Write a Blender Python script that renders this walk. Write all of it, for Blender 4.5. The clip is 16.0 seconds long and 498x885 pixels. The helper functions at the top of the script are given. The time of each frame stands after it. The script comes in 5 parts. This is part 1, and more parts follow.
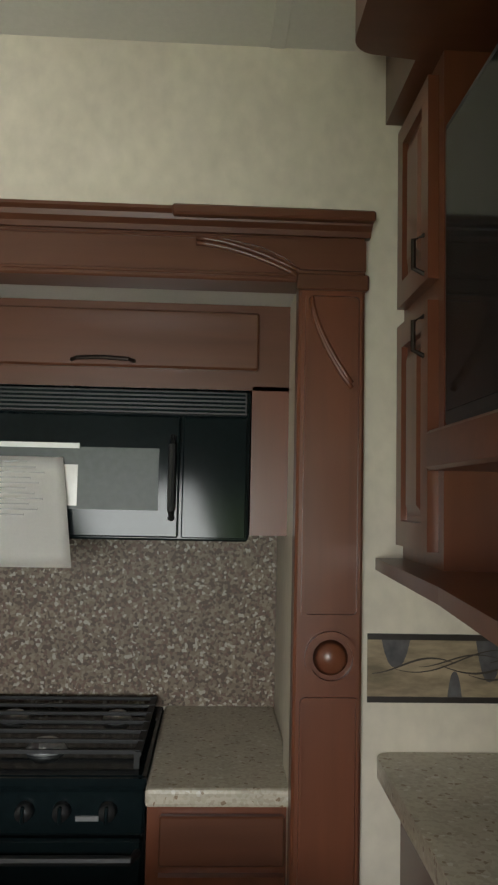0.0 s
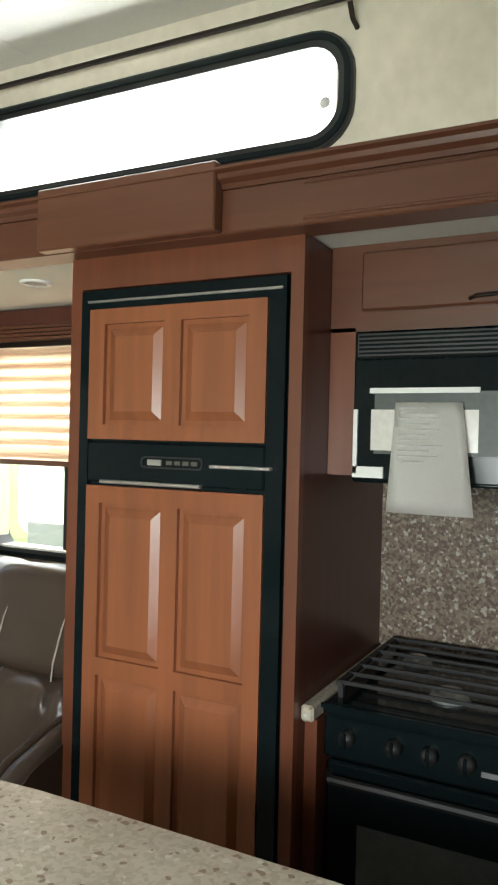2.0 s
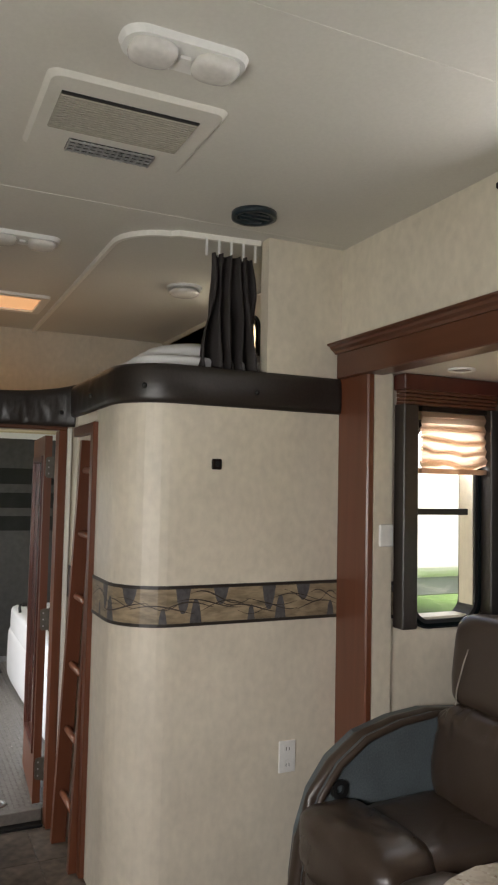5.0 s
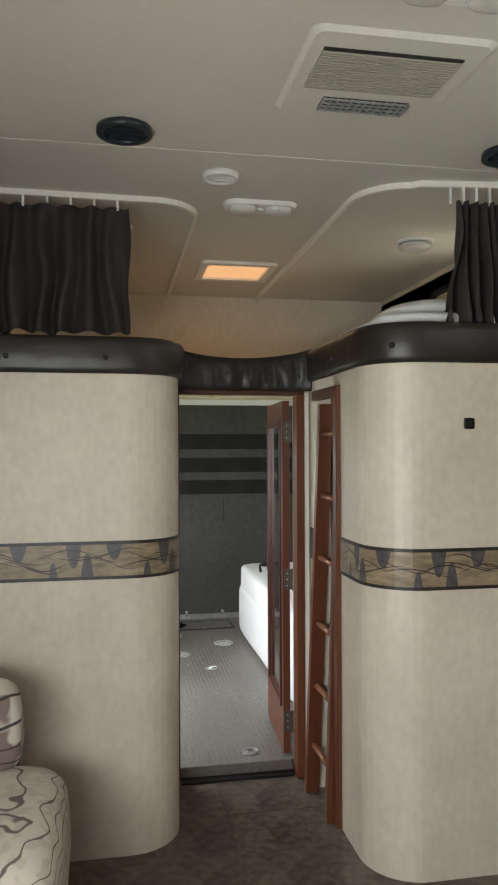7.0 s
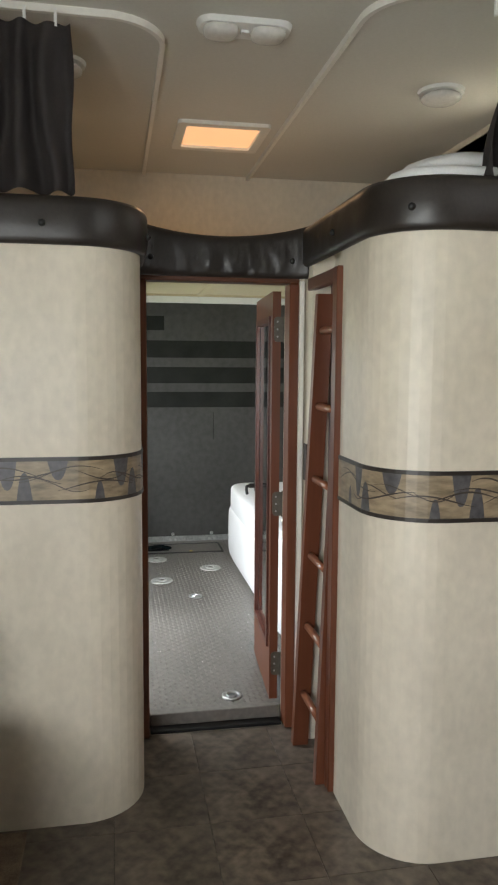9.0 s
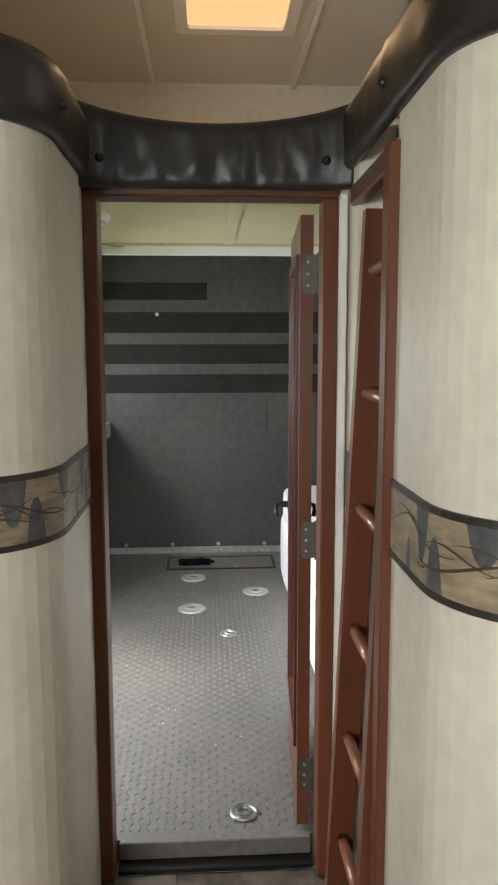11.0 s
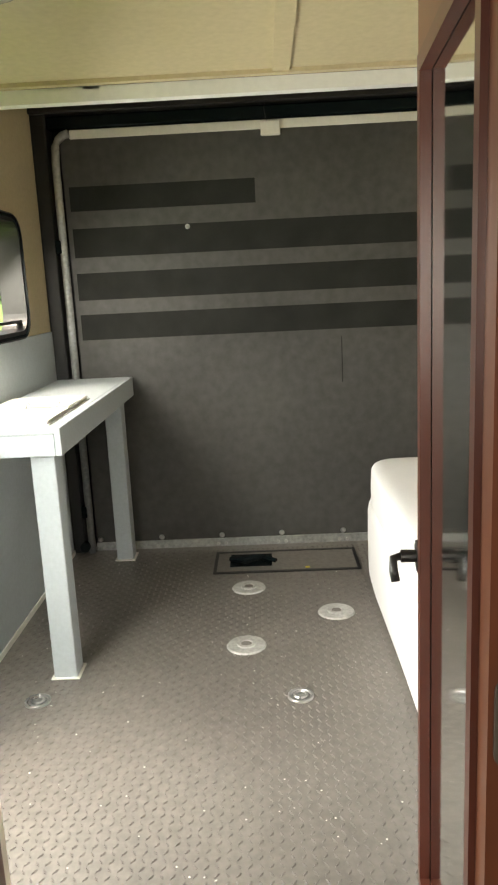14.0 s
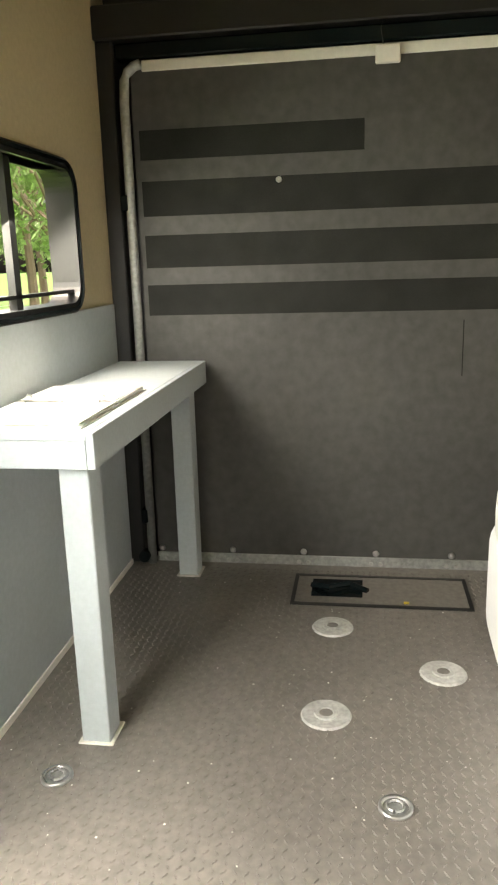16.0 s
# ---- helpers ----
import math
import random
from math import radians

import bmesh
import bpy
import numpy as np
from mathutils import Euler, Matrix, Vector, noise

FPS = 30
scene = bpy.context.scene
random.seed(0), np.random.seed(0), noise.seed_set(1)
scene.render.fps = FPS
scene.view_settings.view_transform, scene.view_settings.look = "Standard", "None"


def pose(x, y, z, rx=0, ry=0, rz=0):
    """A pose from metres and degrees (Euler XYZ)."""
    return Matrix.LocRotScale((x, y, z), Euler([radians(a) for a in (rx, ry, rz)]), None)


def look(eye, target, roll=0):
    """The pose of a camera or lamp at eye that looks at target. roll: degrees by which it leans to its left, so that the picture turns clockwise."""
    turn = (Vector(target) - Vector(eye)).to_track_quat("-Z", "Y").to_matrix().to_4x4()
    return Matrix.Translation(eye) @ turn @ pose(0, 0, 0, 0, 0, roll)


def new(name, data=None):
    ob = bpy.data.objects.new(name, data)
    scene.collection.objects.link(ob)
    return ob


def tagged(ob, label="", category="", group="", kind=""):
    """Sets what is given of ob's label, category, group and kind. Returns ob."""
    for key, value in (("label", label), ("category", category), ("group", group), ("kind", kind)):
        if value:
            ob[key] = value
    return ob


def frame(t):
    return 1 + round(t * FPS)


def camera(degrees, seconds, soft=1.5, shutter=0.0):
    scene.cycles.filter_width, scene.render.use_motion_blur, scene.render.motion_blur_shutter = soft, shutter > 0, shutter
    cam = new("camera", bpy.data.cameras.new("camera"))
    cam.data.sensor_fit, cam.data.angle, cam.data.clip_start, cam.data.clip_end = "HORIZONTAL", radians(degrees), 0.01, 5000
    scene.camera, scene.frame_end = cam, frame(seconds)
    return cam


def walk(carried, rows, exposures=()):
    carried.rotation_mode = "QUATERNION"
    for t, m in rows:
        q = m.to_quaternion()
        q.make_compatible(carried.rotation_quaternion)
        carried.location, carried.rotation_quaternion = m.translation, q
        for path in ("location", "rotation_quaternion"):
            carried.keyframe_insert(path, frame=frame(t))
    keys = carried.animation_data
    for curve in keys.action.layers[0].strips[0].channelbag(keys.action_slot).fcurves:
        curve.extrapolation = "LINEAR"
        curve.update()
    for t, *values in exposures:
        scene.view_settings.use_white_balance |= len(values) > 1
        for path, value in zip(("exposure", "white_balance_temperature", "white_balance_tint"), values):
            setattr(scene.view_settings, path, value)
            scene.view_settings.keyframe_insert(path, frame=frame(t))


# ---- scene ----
cam = camera(37.0, 16.0, soft=2.2)
PATH = [
    (0, (0.001, 0.251, 1.528), (0.091, 2.243, 1.68), 1.2),
    (0.5, (-0.014, 0.27, 1.518), (-0.165, 2.26, 1.646), 1.1),
    (0.7, (-0.032, 0.289, 1.515), (-0.269, 2.271, 1.634), 1.3),
    (1, (-0.047, 0.282, 1.511), (-0.415, 2.246, 1.606), 1.3),
    (1.5, (-0.085, 0.277, 1.513), (-0.657, 2.193, 1.554), 1.5),
    (2, (-0.016, 0.315, 1.521), (-0.932, 2.093, 1.515), 1.4),
    (2.5, (-0.05, 0.297, 1.529), (-1.18, 1.947, 1.521), 1.3),
    (3, (-0.086, 0.285, 1.531), (-1.374, 1.814, 1.529), 1.5),
    (3.1, (-0.09, 0.28, 1.522), (-1.407, 1.785, 1.529), 1.7),
    (3.5, (-0.114, 0.276, 1.536), (-1.55, 1.669, 1.539), 1.3),
    (4, (-0.135, 0.262, 1.544), (-1.713, 1.49, 1.573), 1.0),
    (4.3, (-0.144, 0.266, 1.56), (-1.809, 1.373, 1.609), 0.9),
    (4.5, (-0.154, 0.236, 1.548), (-1.861, 1.275, 1.625), 0.8),
    (5, (-0.157, 0.203, 1.549), (-1.963, 1.055, 1.667), 1.2),
    (5.2, (-0.162, 0.191, 1.554), (-1.995, 0.982, 1.679), 1.4),
    (7.3, (-0.282, 0.014, 1.549), (-2.256, 0.331, 1.52), -0.5),
    (7.5, (-0.318, 0.029, 1.554), (-2.306, 0.346, 1.484), -0.5),
    (8, (-0.479, 0.075, 1.513), (-2.444, 0.429, 1.391), 0.3),
    (8.5, (-0.626, 0.124, 1.508), (-2.58, 0.514, 1.335), 0.3),
    (8.7, (-0.684, 0.152, 1.497), (-2.639, 0.53, 1.309), 0.3),
    (10.8, (-1.677, 0.546, 1.432), (-3.654, 0.711, 1.177), -0.1),
    (11, (-1.772, 0.582, 1.428), (-3.753, 0.696, 1.177), -0.1),
    (11.5, (-2.013, 0.612, 1.409), (-4.001, 0.634, 1.19), -0.8),
    (12, (-2.246, 0.581, 1.419), (-4.238, 0.592, 1.236), -1.4),
    (12.5, (-2.463, 0.588, 1.408), (-4.453, 0.574, 1.207), -1.0),
    (13, (-2.675, 0.626, 1.387), (-4.656, 0.551, 1.12), -1.5),
    (13.2, (-2.739, 0.638, 1.412), (-4.712, 0.547, 1.095), -2.0),
    (13.5, (-2.874, 0.63, 1.368), (-4.844, 0.548, 1.03), -2.6),
    (14, (-3.044, 0.619, 1.363), (-5.0, 0.56, 0.95), -2.8),
    (14.5, (-3.213, 0.625, 1.364), (-5.158, 0.538, 0.905), -2.3),
    (15, (-3.384, 0.646, 1.354), (-5.321, 0.471, 0.888), -2.1),
    (15.5, (-3.56, 0.618, 1.344), (-5.488, 0.401, 0.858), -1.7),
    (16, (-3.668, 0.595, 1.341), (-5.588, 0.294, 0.87), -1.7),
]
walk(cam, [(t, look(eye, target, roll)) for t, eye, target, roll in PATH], [(0, 1.75, 6250, 9), (0.5, 1.9, 6100, 7), (1.5, 2.1, 6150, 4), (2, 2.1, 6150, 5), (3, 1.7, 6150, 9), (4, 1.2, 6300, 12), (5, 1.15, 6500, 15), (7.5, 1.4, 6250, 10), (8.5, 1.5, 6200, 10), (11, 1.7, 6200, 10), (12.5, 1.75, 6200, 8), (13.5, 1.9, 6900, 10), (14.5, 1.95, 7350, 11), (16, 2.1, 7350, 11)])

# ---------------------------------------------------------------- light
world = bpy.data.worlds.new("sky")
scene.world = world
world.use_nodes = True
_n = world.node_tree.nodes
_sky = _n.new("ShaderNodeTexSky")
_sky.sky_type, _sky.sun_disc = "NISHITA", False
_sky.sun_elevation, _sky.sun_rotation = radians(66), radians(126)
_sky.air_density, _sky.dust_density, _sky.ozone_density = 0.8, 9.0, 0.5
world.node_tree.links.new(_sky.outputs[0], _n["Background"].inputs[0])
_n["Background"].inputs[1].default_value = 0.15
_sd = bpy.data.lights.new("sun", "SUN")
_sd.energy, _sd.angle, _sd.color = 2.4, radians(8.0), (1.0, 0.95, 0.86)
_so = new("sun", _sd)
_so.matrix_world = look((0, 0, 20), (-7.0, 5.0, 0))


def sky_lamp(name, spot, aim, sx, sy, watts, colour=(0.93, 0.97, 1.0)):
    """Daylight that enters at a window's opening."""
    d = bpy.data.lights.new(name, "AREA")
    d.shape, d.size, d.size_y, d.energy, d.color = "RECTANGLE", sx, sy, watts, colour
    o = new(name, d)
    o.matrix_world = look(spot, aim)
    return o


sky_lamp("daylight_clerestory", (-1.115, 1.94, 2.275), (-1.115, 0.0, 2.275), 1.34, 0.42, 9, (0.98, 1.0, 0.98))
sky_lamp("daylight_slide_back", (-1.90, 2.585, 1.645), (-1.90, 0.0, 1.645), 0.76, 0.36, 2.2)
sky_lamp("daylight_slide_side", (-2.615, 2.205, 1.72), (0.0, 2.205, 1.72), 0.26, 0.14, 1.0)
sky_lamp("daylight_street_side", (-0.45, -0.72, 1.35), (-2.45, 0.68, 0.3), 1.5, 0.52, 22, (1.0, 1.0, 0.96))
# added fill for the garage, from an assumed opening out of view
sky_lamp("fill_garage_side", (-4.45, -0.47, 0.95), (-4.8, 0.6, 0.0), 0.6, 1.1, 13, (0.95, 1.0, 1.0))
sky_lamp("daylight_garage", (-5.66, -0.46, 1.44), (-5.8, 0.4, 0.25), 0.9, 0.38, 6.2, (1.0, 1.0, 0.93))
sky_lamp("daylight_roof_vent", (-4.32, 0.695, 2.515), (-4.32, 0.695, 0.0), 0.3, 0.3, 0.55, (1.0, 0.62, 0.32))
sky_lamp("daylight_loft", (-3.875, 1.94, 2.26), (-3.875, 0.5, 2.26), 0.9, 0.4, 4.2, (1.0, 0.9, 0.72))



# ---------------------------------------------------------------- materials
def shader(name, rough=0.5, metal=0.0):
    m = bpy.data.materials.new(name)
    m.use_nodes = True
    nt = m.node_tree
    b = nt.nodes["Principled BSDF"]
    b.inputs["Roughness"].default_value, b.inputs["Metallic"].default_value = rough, metal
    return m, nt, b


def surface(name, colour, rough=0.5, metal=0.0, big=3.0, small=60.0, vary=0.18, bump=0.1, stretch=(1, 1, 1), spec=0.5, dist=0.004, each=0.0):
    """A painted, woven or moulded surface: broad stains, fine grain, light relief."""
    m, nt, b = shader(name, rough, metal)
    N, L = nt.nodes, nt.links
    co = N.new("ShaderNodeTexCoord")
    mp = N.new("ShaderNodeMapping")
    mp.inputs["Scale"].default_value = stretch
    L.new(co.outputs["Object"], mp.inputs[0])
    a, c = N.new("ShaderNodeTexNoise"), N.new("ShaderNodeTexNoise")
    a.inputs["Scale"].default_value, a.inputs["Detail"].default_value = big, 5
    c.inputs["Scale"].default_value, c.inputs["Detail"].default_value = small, 4
    L.new(mp.outputs[0], a.inputs[0]), L.new(mp.outputs[0], c.inputs[0])
    mix = N.new("ShaderNodeMath")
    mix.operation = "ADD"
    L.new(a.outputs[0], mix.inputs[0]), L.new(c.outputs[0], mix.inputs[1])
    ramp = N.new("ShaderNodeValToRGB")
    e = ramp.color_ramp.elements
    e[0].position, e[1].position = 0.35, 0.65
    e[0].color = (*[v * (1 - vary) for v in colour], 1)
    e[1].color = (*[min(1, v * (1 + vary)) for v in colour], 1)
    half = N.new("ShaderNodeMath")
    half.operation, half.inputs[1].default_value = "MULTIPLY", 0.5
    L.new(mix.outputs[0], half.inputs[0]), L.new(half.outputs[0], ramp.inputs[0])
    out = ramp.outputs[0]
    if each:
        oi, hs, mr = N.new("ShaderNodeObjectInfo"), N.new("ShaderNodeHueSaturation"), N.new("ShaderNodeMapRange")
        mr.inputs["To Min"].default_value, mr.inputs["To Max"].default_value = 1 - each, 1 + each
        L.new(oi.outputs["Random"], mr.inputs[0]), L.new(mr.outputs[0], hs.inputs["Value"]), L.new(out, hs.inputs["Color"])
        out = hs.outputs[0]
    L.new(out, b.inputs["Base Color"])
    b.inputs["Specular IOR Level"].default_value = spec
    rr = N.new("ShaderNodeMapRange")
    rr.inputs["To Min"].default_value, rr.inputs["To Max"].default_value = max(0.02, rough - 0.1), min(1, rough + 0.1)
    L.new(a.outputs[0], rr.inputs[0]), L.new(rr.outputs[0], b.inputs["Roughness"])
    if bump:
        bp = N.new("ShaderNodeBump")
        bp.inputs["Strength"].default_value, bp.inputs["Distance"].default_value = bump, dist
        L.new(c.outputs[0], bp.inputs["Height"]), L.new(bp.outputs[0], b.inputs["Normal"])
    return m


def speckled(name, colours, scale, rough, bump=0.1):
    """Chips of several colours, as in mosaic or mineral worktops."""
    m, nt, b = shader(name, rough)
    N, L = nt.nodes, nt.links
    co, v, ramp = N.new("ShaderNodeTexCoord"), N.new("ShaderNodeTexVoronoi"), N.new("ShaderNodeValToRGB")
    v.inputs["Scale"].default_value = scale
    L.new(co.outputs["Object"], v.inputs[0])
    sep = N.new("ShaderNodeSeparateColor")
    L.new(v.outputs["Color"], sep.inputs[0]), L.new(sep.outputs[0], ramp.inputs[0])
    ramp.color_ramp.interpolation = "CONSTANT"
    e = ramp.color_ramp.elements
    while len(e) < len(colours):
        e.new(0.5)
    for i, (p, c) in enumerate(colours):
        e[i].position = p
        e[i].color = (*c, 1)
    no = N.new("ShaderNodeTexNoise")
    no.inputs["Scale"].default_value = 5
    mx = N.new("ShaderNodeMix")
    mx.data_type, mx.blend_type = "RGBA", "MULTIPLY"
    mx.inputs[0].default_value = 0.35
    L.new(ramp.outputs[0], mx.inputs[6]), L.new(no.outputs[0], mx.inputs[7])
    L.new(mx.outputs[2], b.inputs["Base Color"])
    bp = N.new("ShaderNodeBump")
    bp.inputs["Strength"].default_value, bp.inputs["Distance"].default_value = bump, 0.003
    L.new(v.outputs["Distance"], bp.inputs["Height"]), L.new(bp.outputs[0], b.inputs["Normal"])
    return m


def wood(name, colour, rough=0.34, axis=2, coat=0.15):
    """Stained cherry: long grain with pores."""
    m, nt, b = shader(name, rough)
    N, L = nt.nodes, nt.links
    co, mp = N.new("ShaderNodeTexCoord"), N.new("ShaderNodeMapping")
    s = [26.0, 26.0, 26.0]
    s[axis] = 1.6
    mp.inputs["Scale"].default_value = s
    a, c = N.new("ShaderNodeTexNoise"), N.new("ShaderNodeTexNoise")
    a.inputs["Scale"].default_value, a.inputs["Detail"].default_value, a.inputs["Distortion"].default_value = 1.0, 6, 0.6
    c.inputs["Scale"].default_value = 2.2
    L.new(co.outputs["Object"], mp.inputs[0]), L.new(mp.outputs[0], a.inputs[0]), L.new(co.outputs["Object"], c.inputs[0])
    ramp = N.new("ShaderNodeValToRGB")
    e = ramp.color_ramp.elements
    e[0].position, e[1].position = 0.3, 0.72
    e[0].color = (*[v * 0.84 for v in colour], 1)
    e[1].color = (*[v * 1.12 for v in colour], 1)
    L.new(a.outputs[0], ramp.inputs[0])
    mx = N.new("ShaderNodeMix")
    mx.data_type, mx.blend_type, mx.inputs[0].default_value = "RGBA", "MULTIPLY", 0.4
    cr = N.new("ShaderNodeValToRGB")
    cr.color_ramp.elements[0].color, cr.color_ramp.elements[1].color = (0.6, 0.6, 0.6, 1), (1, 1, 1, 1)
    L.new(c.outputs[0], cr.inputs[0]), L.new(ramp.outputs[0], mx.inputs[6]), L.new(cr.outputs[0], mx.inputs[7])
    L.new(mx.outputs[2], b.inputs["Base Color"])
    b.inputs["Coat Weight"].default_value, b.inputs["Coat Roughness"].default_value = coat, 0.25
    bp = N.new("ShaderNodeBump")
    bp.inputs["Strength"].default_value, bp.inputs["Distance"].default_value = 0.06, 0.002
    L.new(a.outputs[0], bp.inputs["Height"]), L.new(bp.outputs[0], b.inputs["Normal"])
    return m


def swirls(name, ground, blot, line, scale, rough=0.45):
    """A printed pattern of blotches with thin wandering lines."""
    m, nt, b = shader(name, rough)
    N, L = nt.nodes, nt.links
    co, v, w, r1, r2 = (N.new("ShaderNode" + k) for k in ("TexCoord", "TexNoise", "TexWave", "ValToRGB", "ValToRGB"))
    v.inputs["Scale"].default_value, v.inputs["Detail"].default_value = scale, 2
    w.inputs["Scale"].default_value, w.inputs["Distortion"].default_value, w.inputs["Detail"].default_value = scale * 0.7, 9, 1.0
    w.bands_direction = "Z"
    w.inputs["Detail Scale"].default_value = 0.6
    L.new(co.outputs["Object"], v.inputs[0]), L.new(co.outputs["Object"], w.inputs[0])
    L.new(v.outputs[0], r1.inputs[0]), L.new(w.outputs[1], r2.inputs[0])
    e = r1.color_ramp.elements
    e[0].position, e[1].position = 0.52, 0.57
    e[0].color, e[1].color = (*ground, 1), (*blot, 1)
    e = r2.color_ramp.elements
    e[0].position, e[1].position = 0.015, 0.05
    e[0].color, e[1].color = (1, 1, 1, 1), (0, 0, 0, 1)
    mx = N.new("ShaderNodeMix")
    mx.data_type = "RGBA"
    L.new(r2.outputs[0], mx.inputs[0]), L.new(r1.outputs[0], mx.inputs[6])
    mx.inputs[7].default_value = (*line, 1)
    L.new(mx.outputs[2], b.inputs["Base Color"])
    return m


def glass(name, rough=0.0, tint=(1, 1, 1)):
    m = bpy.data.materials.new(name)
    m.use_nodes = True
    nt = m.node_tree
    nt.nodes.clear()
    o, t, g, x, f = (nt.nodes.new("ShaderNode" + k) for k in ("OutputMaterial", "BsdfTransparent", "BsdfGlossy", "MixShader", "Value"))
    f.outputs[0].default_value = 0.05
    t.inputs[0].default_value = (*tint, 1)
    g.inputs["Roughness"].default_value = rough
    nt.links.new(f.outputs[0], x.inputs[0]), nt.links.new(t.outputs[0], x.inputs[1])
    nt.links.new(g.outputs[0], x.inputs[2]), nt.links.new(x.outputs[0], o.inputs[0])
    return m


def glow(name, colour, power):
    m, nt, b = shader(name, 0.5)
    b.inputs["Base Color"].default_value = (*colour, 1)
    b.inputs["Emission Color"].default_value, b.inputs["Emission Strength"].default_value = (*colour, 1), power
    return m


def pleated(name, colour):
    m, nt, b = shader(name, 0.9)
    N, L = nt.nodes, nt.links
    d, t, x = N.new("ShaderNodeBsdfDiffuse"), N.new("ShaderNodeBsdfTranslucent"), N.new("ShaderNodeMixShader")
    d.inputs[0].default_value = t.inputs[0].default_value = (*colour, 1)
    x.inputs[0].default_value = 0.55
    L.new(d.outputs[0], x.inputs[1]), L.new(t.outputs[0], x.inputs[2]), L.new(x.outputs[0], N["Material Output"].inputs[0])
    return m


M_WALL = surface("cream_wallpaper", (0.66, 0.60, 0.49), 0.45, big=5, small=34, vary=0.085, bump=0.05, stretch=(1, 1, 0.75))
M_CEIL = surface("white_vinyl_ceiling", (0.62, 0.60, 0.54), 0.6, big=2, small=90, vary=0.04, bump=0.04)
M_SEAM = surface("white_trim", (0.78, 0.76, 0.70), 0.45, vary=0.05, bump=0.02)
M_CHERRY = wood("cherry_upright_grain", (0.15, 0.048, 0.022))
M_CHERRY_X = wood("cherry_level_grain", (0.115, 0.042, 0.021), axis=0)
M_CHERRY_DOOR = wood("cherry_door", (0.26, 0.088, 0.036))
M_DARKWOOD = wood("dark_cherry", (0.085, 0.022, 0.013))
M_BLACK = surface("black_enamel", (0.006, 0.010, 0.011), 0.08, vary=0.2, bump=0, spec=0.15)
M_BLACKMATT = surface("black_plastic", (0.011, 0.011, 0.011), 0.45, vary=0.25, bump=0.05)
M_IRON = surface("black_cast_iron", (0.009, 0.009, 0.009), 0.6, vary=0.3, bump=0.3)
M_STEEL = surface("brushed_metal", (0.55, 0.55, 0.54), 0.32, 0.9, vary=0.15, bump=0.05)
M_ALU = surface("dull_aluminium", (0.42, 0.43, 0.42), 0.45, 0.6, vary=0.3, bump=0.1)
M_BRONZE = surface("oiled_bronze", (0.03, 0.022, 0.018), 0.35, 0.7, vary=0.2, bump=0.02)
M_MOSAIC = speckled("pebble_mosaic", [(0, (0.11, 0.075, 0.05)), (0.25, (0.21, 0.155, 0.105)), (0.5, (0.27, 0.215, 0.15)), (0.72, (0.165, 0.10, 0.07)), (0.90, (0.48, 0.43, 0.35))], 125, 0.55, 0.08)
M_TOP = speckled("speckled_worktop", [(0, (0.50, 0.45, 0.35)), (0.3, (0.56, 0.51, 0.41)), (0.75, (0.46, 0.40, 0.31)), (0.93, (0.28, 0.20, 0.13)), (0.97, (0.66, 0.63, 0.56))], 130, 0.3, 0.03)
M_LEATHER = surface("brown_leather", (0.052, 0.036, 0.026), 0.30, big=4, small=160, vary=0.10, bump=0.25, dist=0.002)
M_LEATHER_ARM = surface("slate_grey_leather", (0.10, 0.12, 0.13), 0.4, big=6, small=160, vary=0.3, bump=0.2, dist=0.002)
M_THREAD = surface("pale_stitching", (0.35, 0.31, 0.26), 0.7)
M_VINYL = surface("black_brown_vinyl", (0.022, 0.017, 0.014), 0.40, big=6, small=90, vary=0.3, bump=0.15, dist=0.003)
M_BORDER = surface("tan_border_print", (0.27, 0.21, 0.135), 0.35, big=7, small=20, vary=0.45, bump=0.03, stretch=(1, 1, 3.5))
M_SLATE = surface("slate_border_print", (0.085, 0.082, 0.085), 0.4, big=12, small=60, vary=0.35, bump=0.02)
M_INKLINE = surface("brown_border_line", (0.05, 0.038, 0.03), 0.4)
M_BORDER_EDGE = surface("border_edge", (0.03, 0.024, 0.02), 0.4)
M_TILE = surface("brown_stone_vinyl", (0.10, 0.08, 0.062), 0.34, big=6, small=26, vary=0.75, bump=0.2, each=0.14)
M_GROUT = surface("dark_grout", (0.05, 0.043, 0.036), 0.8)
M_CURTAIN = surface("charcoal_curtain", (0.08, 0.07, 0.068), 0.85, big=8, small=300, vary=0.2, bump=0.2)
M_LINEN = surface("white_bedding", (0.72, 0.72, 0.72), 0.85, big=6, small=200, vary=0.05, bump=0.15)
M_SOFAWHITE = surface("white_cover", (0.80, 0.80, 0.80), 0.75, big=4, small=160, vary=0.04, bump=0.12)
M_PRINT = swirls("cream_print_cloth", (0.55, 0.50, 0.42), (0.47, 0.42, 0.35), (0.14, 0.11, 0.10), 20, 0.85)
M_RUG = surface("tan_carpet", (0.16, 0.12, 0.085), 0.95, big=20, small=300, vary=0.5, bump=0.5)
M_SHADE = pleated("tan_pleated_shade", (0.60, 0.44, 0.31))
M_CLOUD = glow("bright_overcast", (1.0, 1.0, 1.0), 0.9)
M_GLASS = glass("window_glass")
M_MIRROR = surface("mirror", (0.9, 0.92, 0.91), 0.02, 1.0, vary=0.01, bump=0)
M_SMOKED = surface("smoked_oven_glass", (0.085, 0.095, 0.09), 0.38, vary=0.15, bump=0, spec=0.25)
M_RAMP = surface("charcoal_ramp_board", (0.070, 0.069, 0.065), 0.5, big=1.5, small=22, vary=0.22, bump=0.1, spec=0.3)
M_STRIPE = surface("black_grip_tape", (0.022, 0.023, 0.021), 0.7, big=6, small=300, vary=0.35, bump=0.3, spec=0.15)
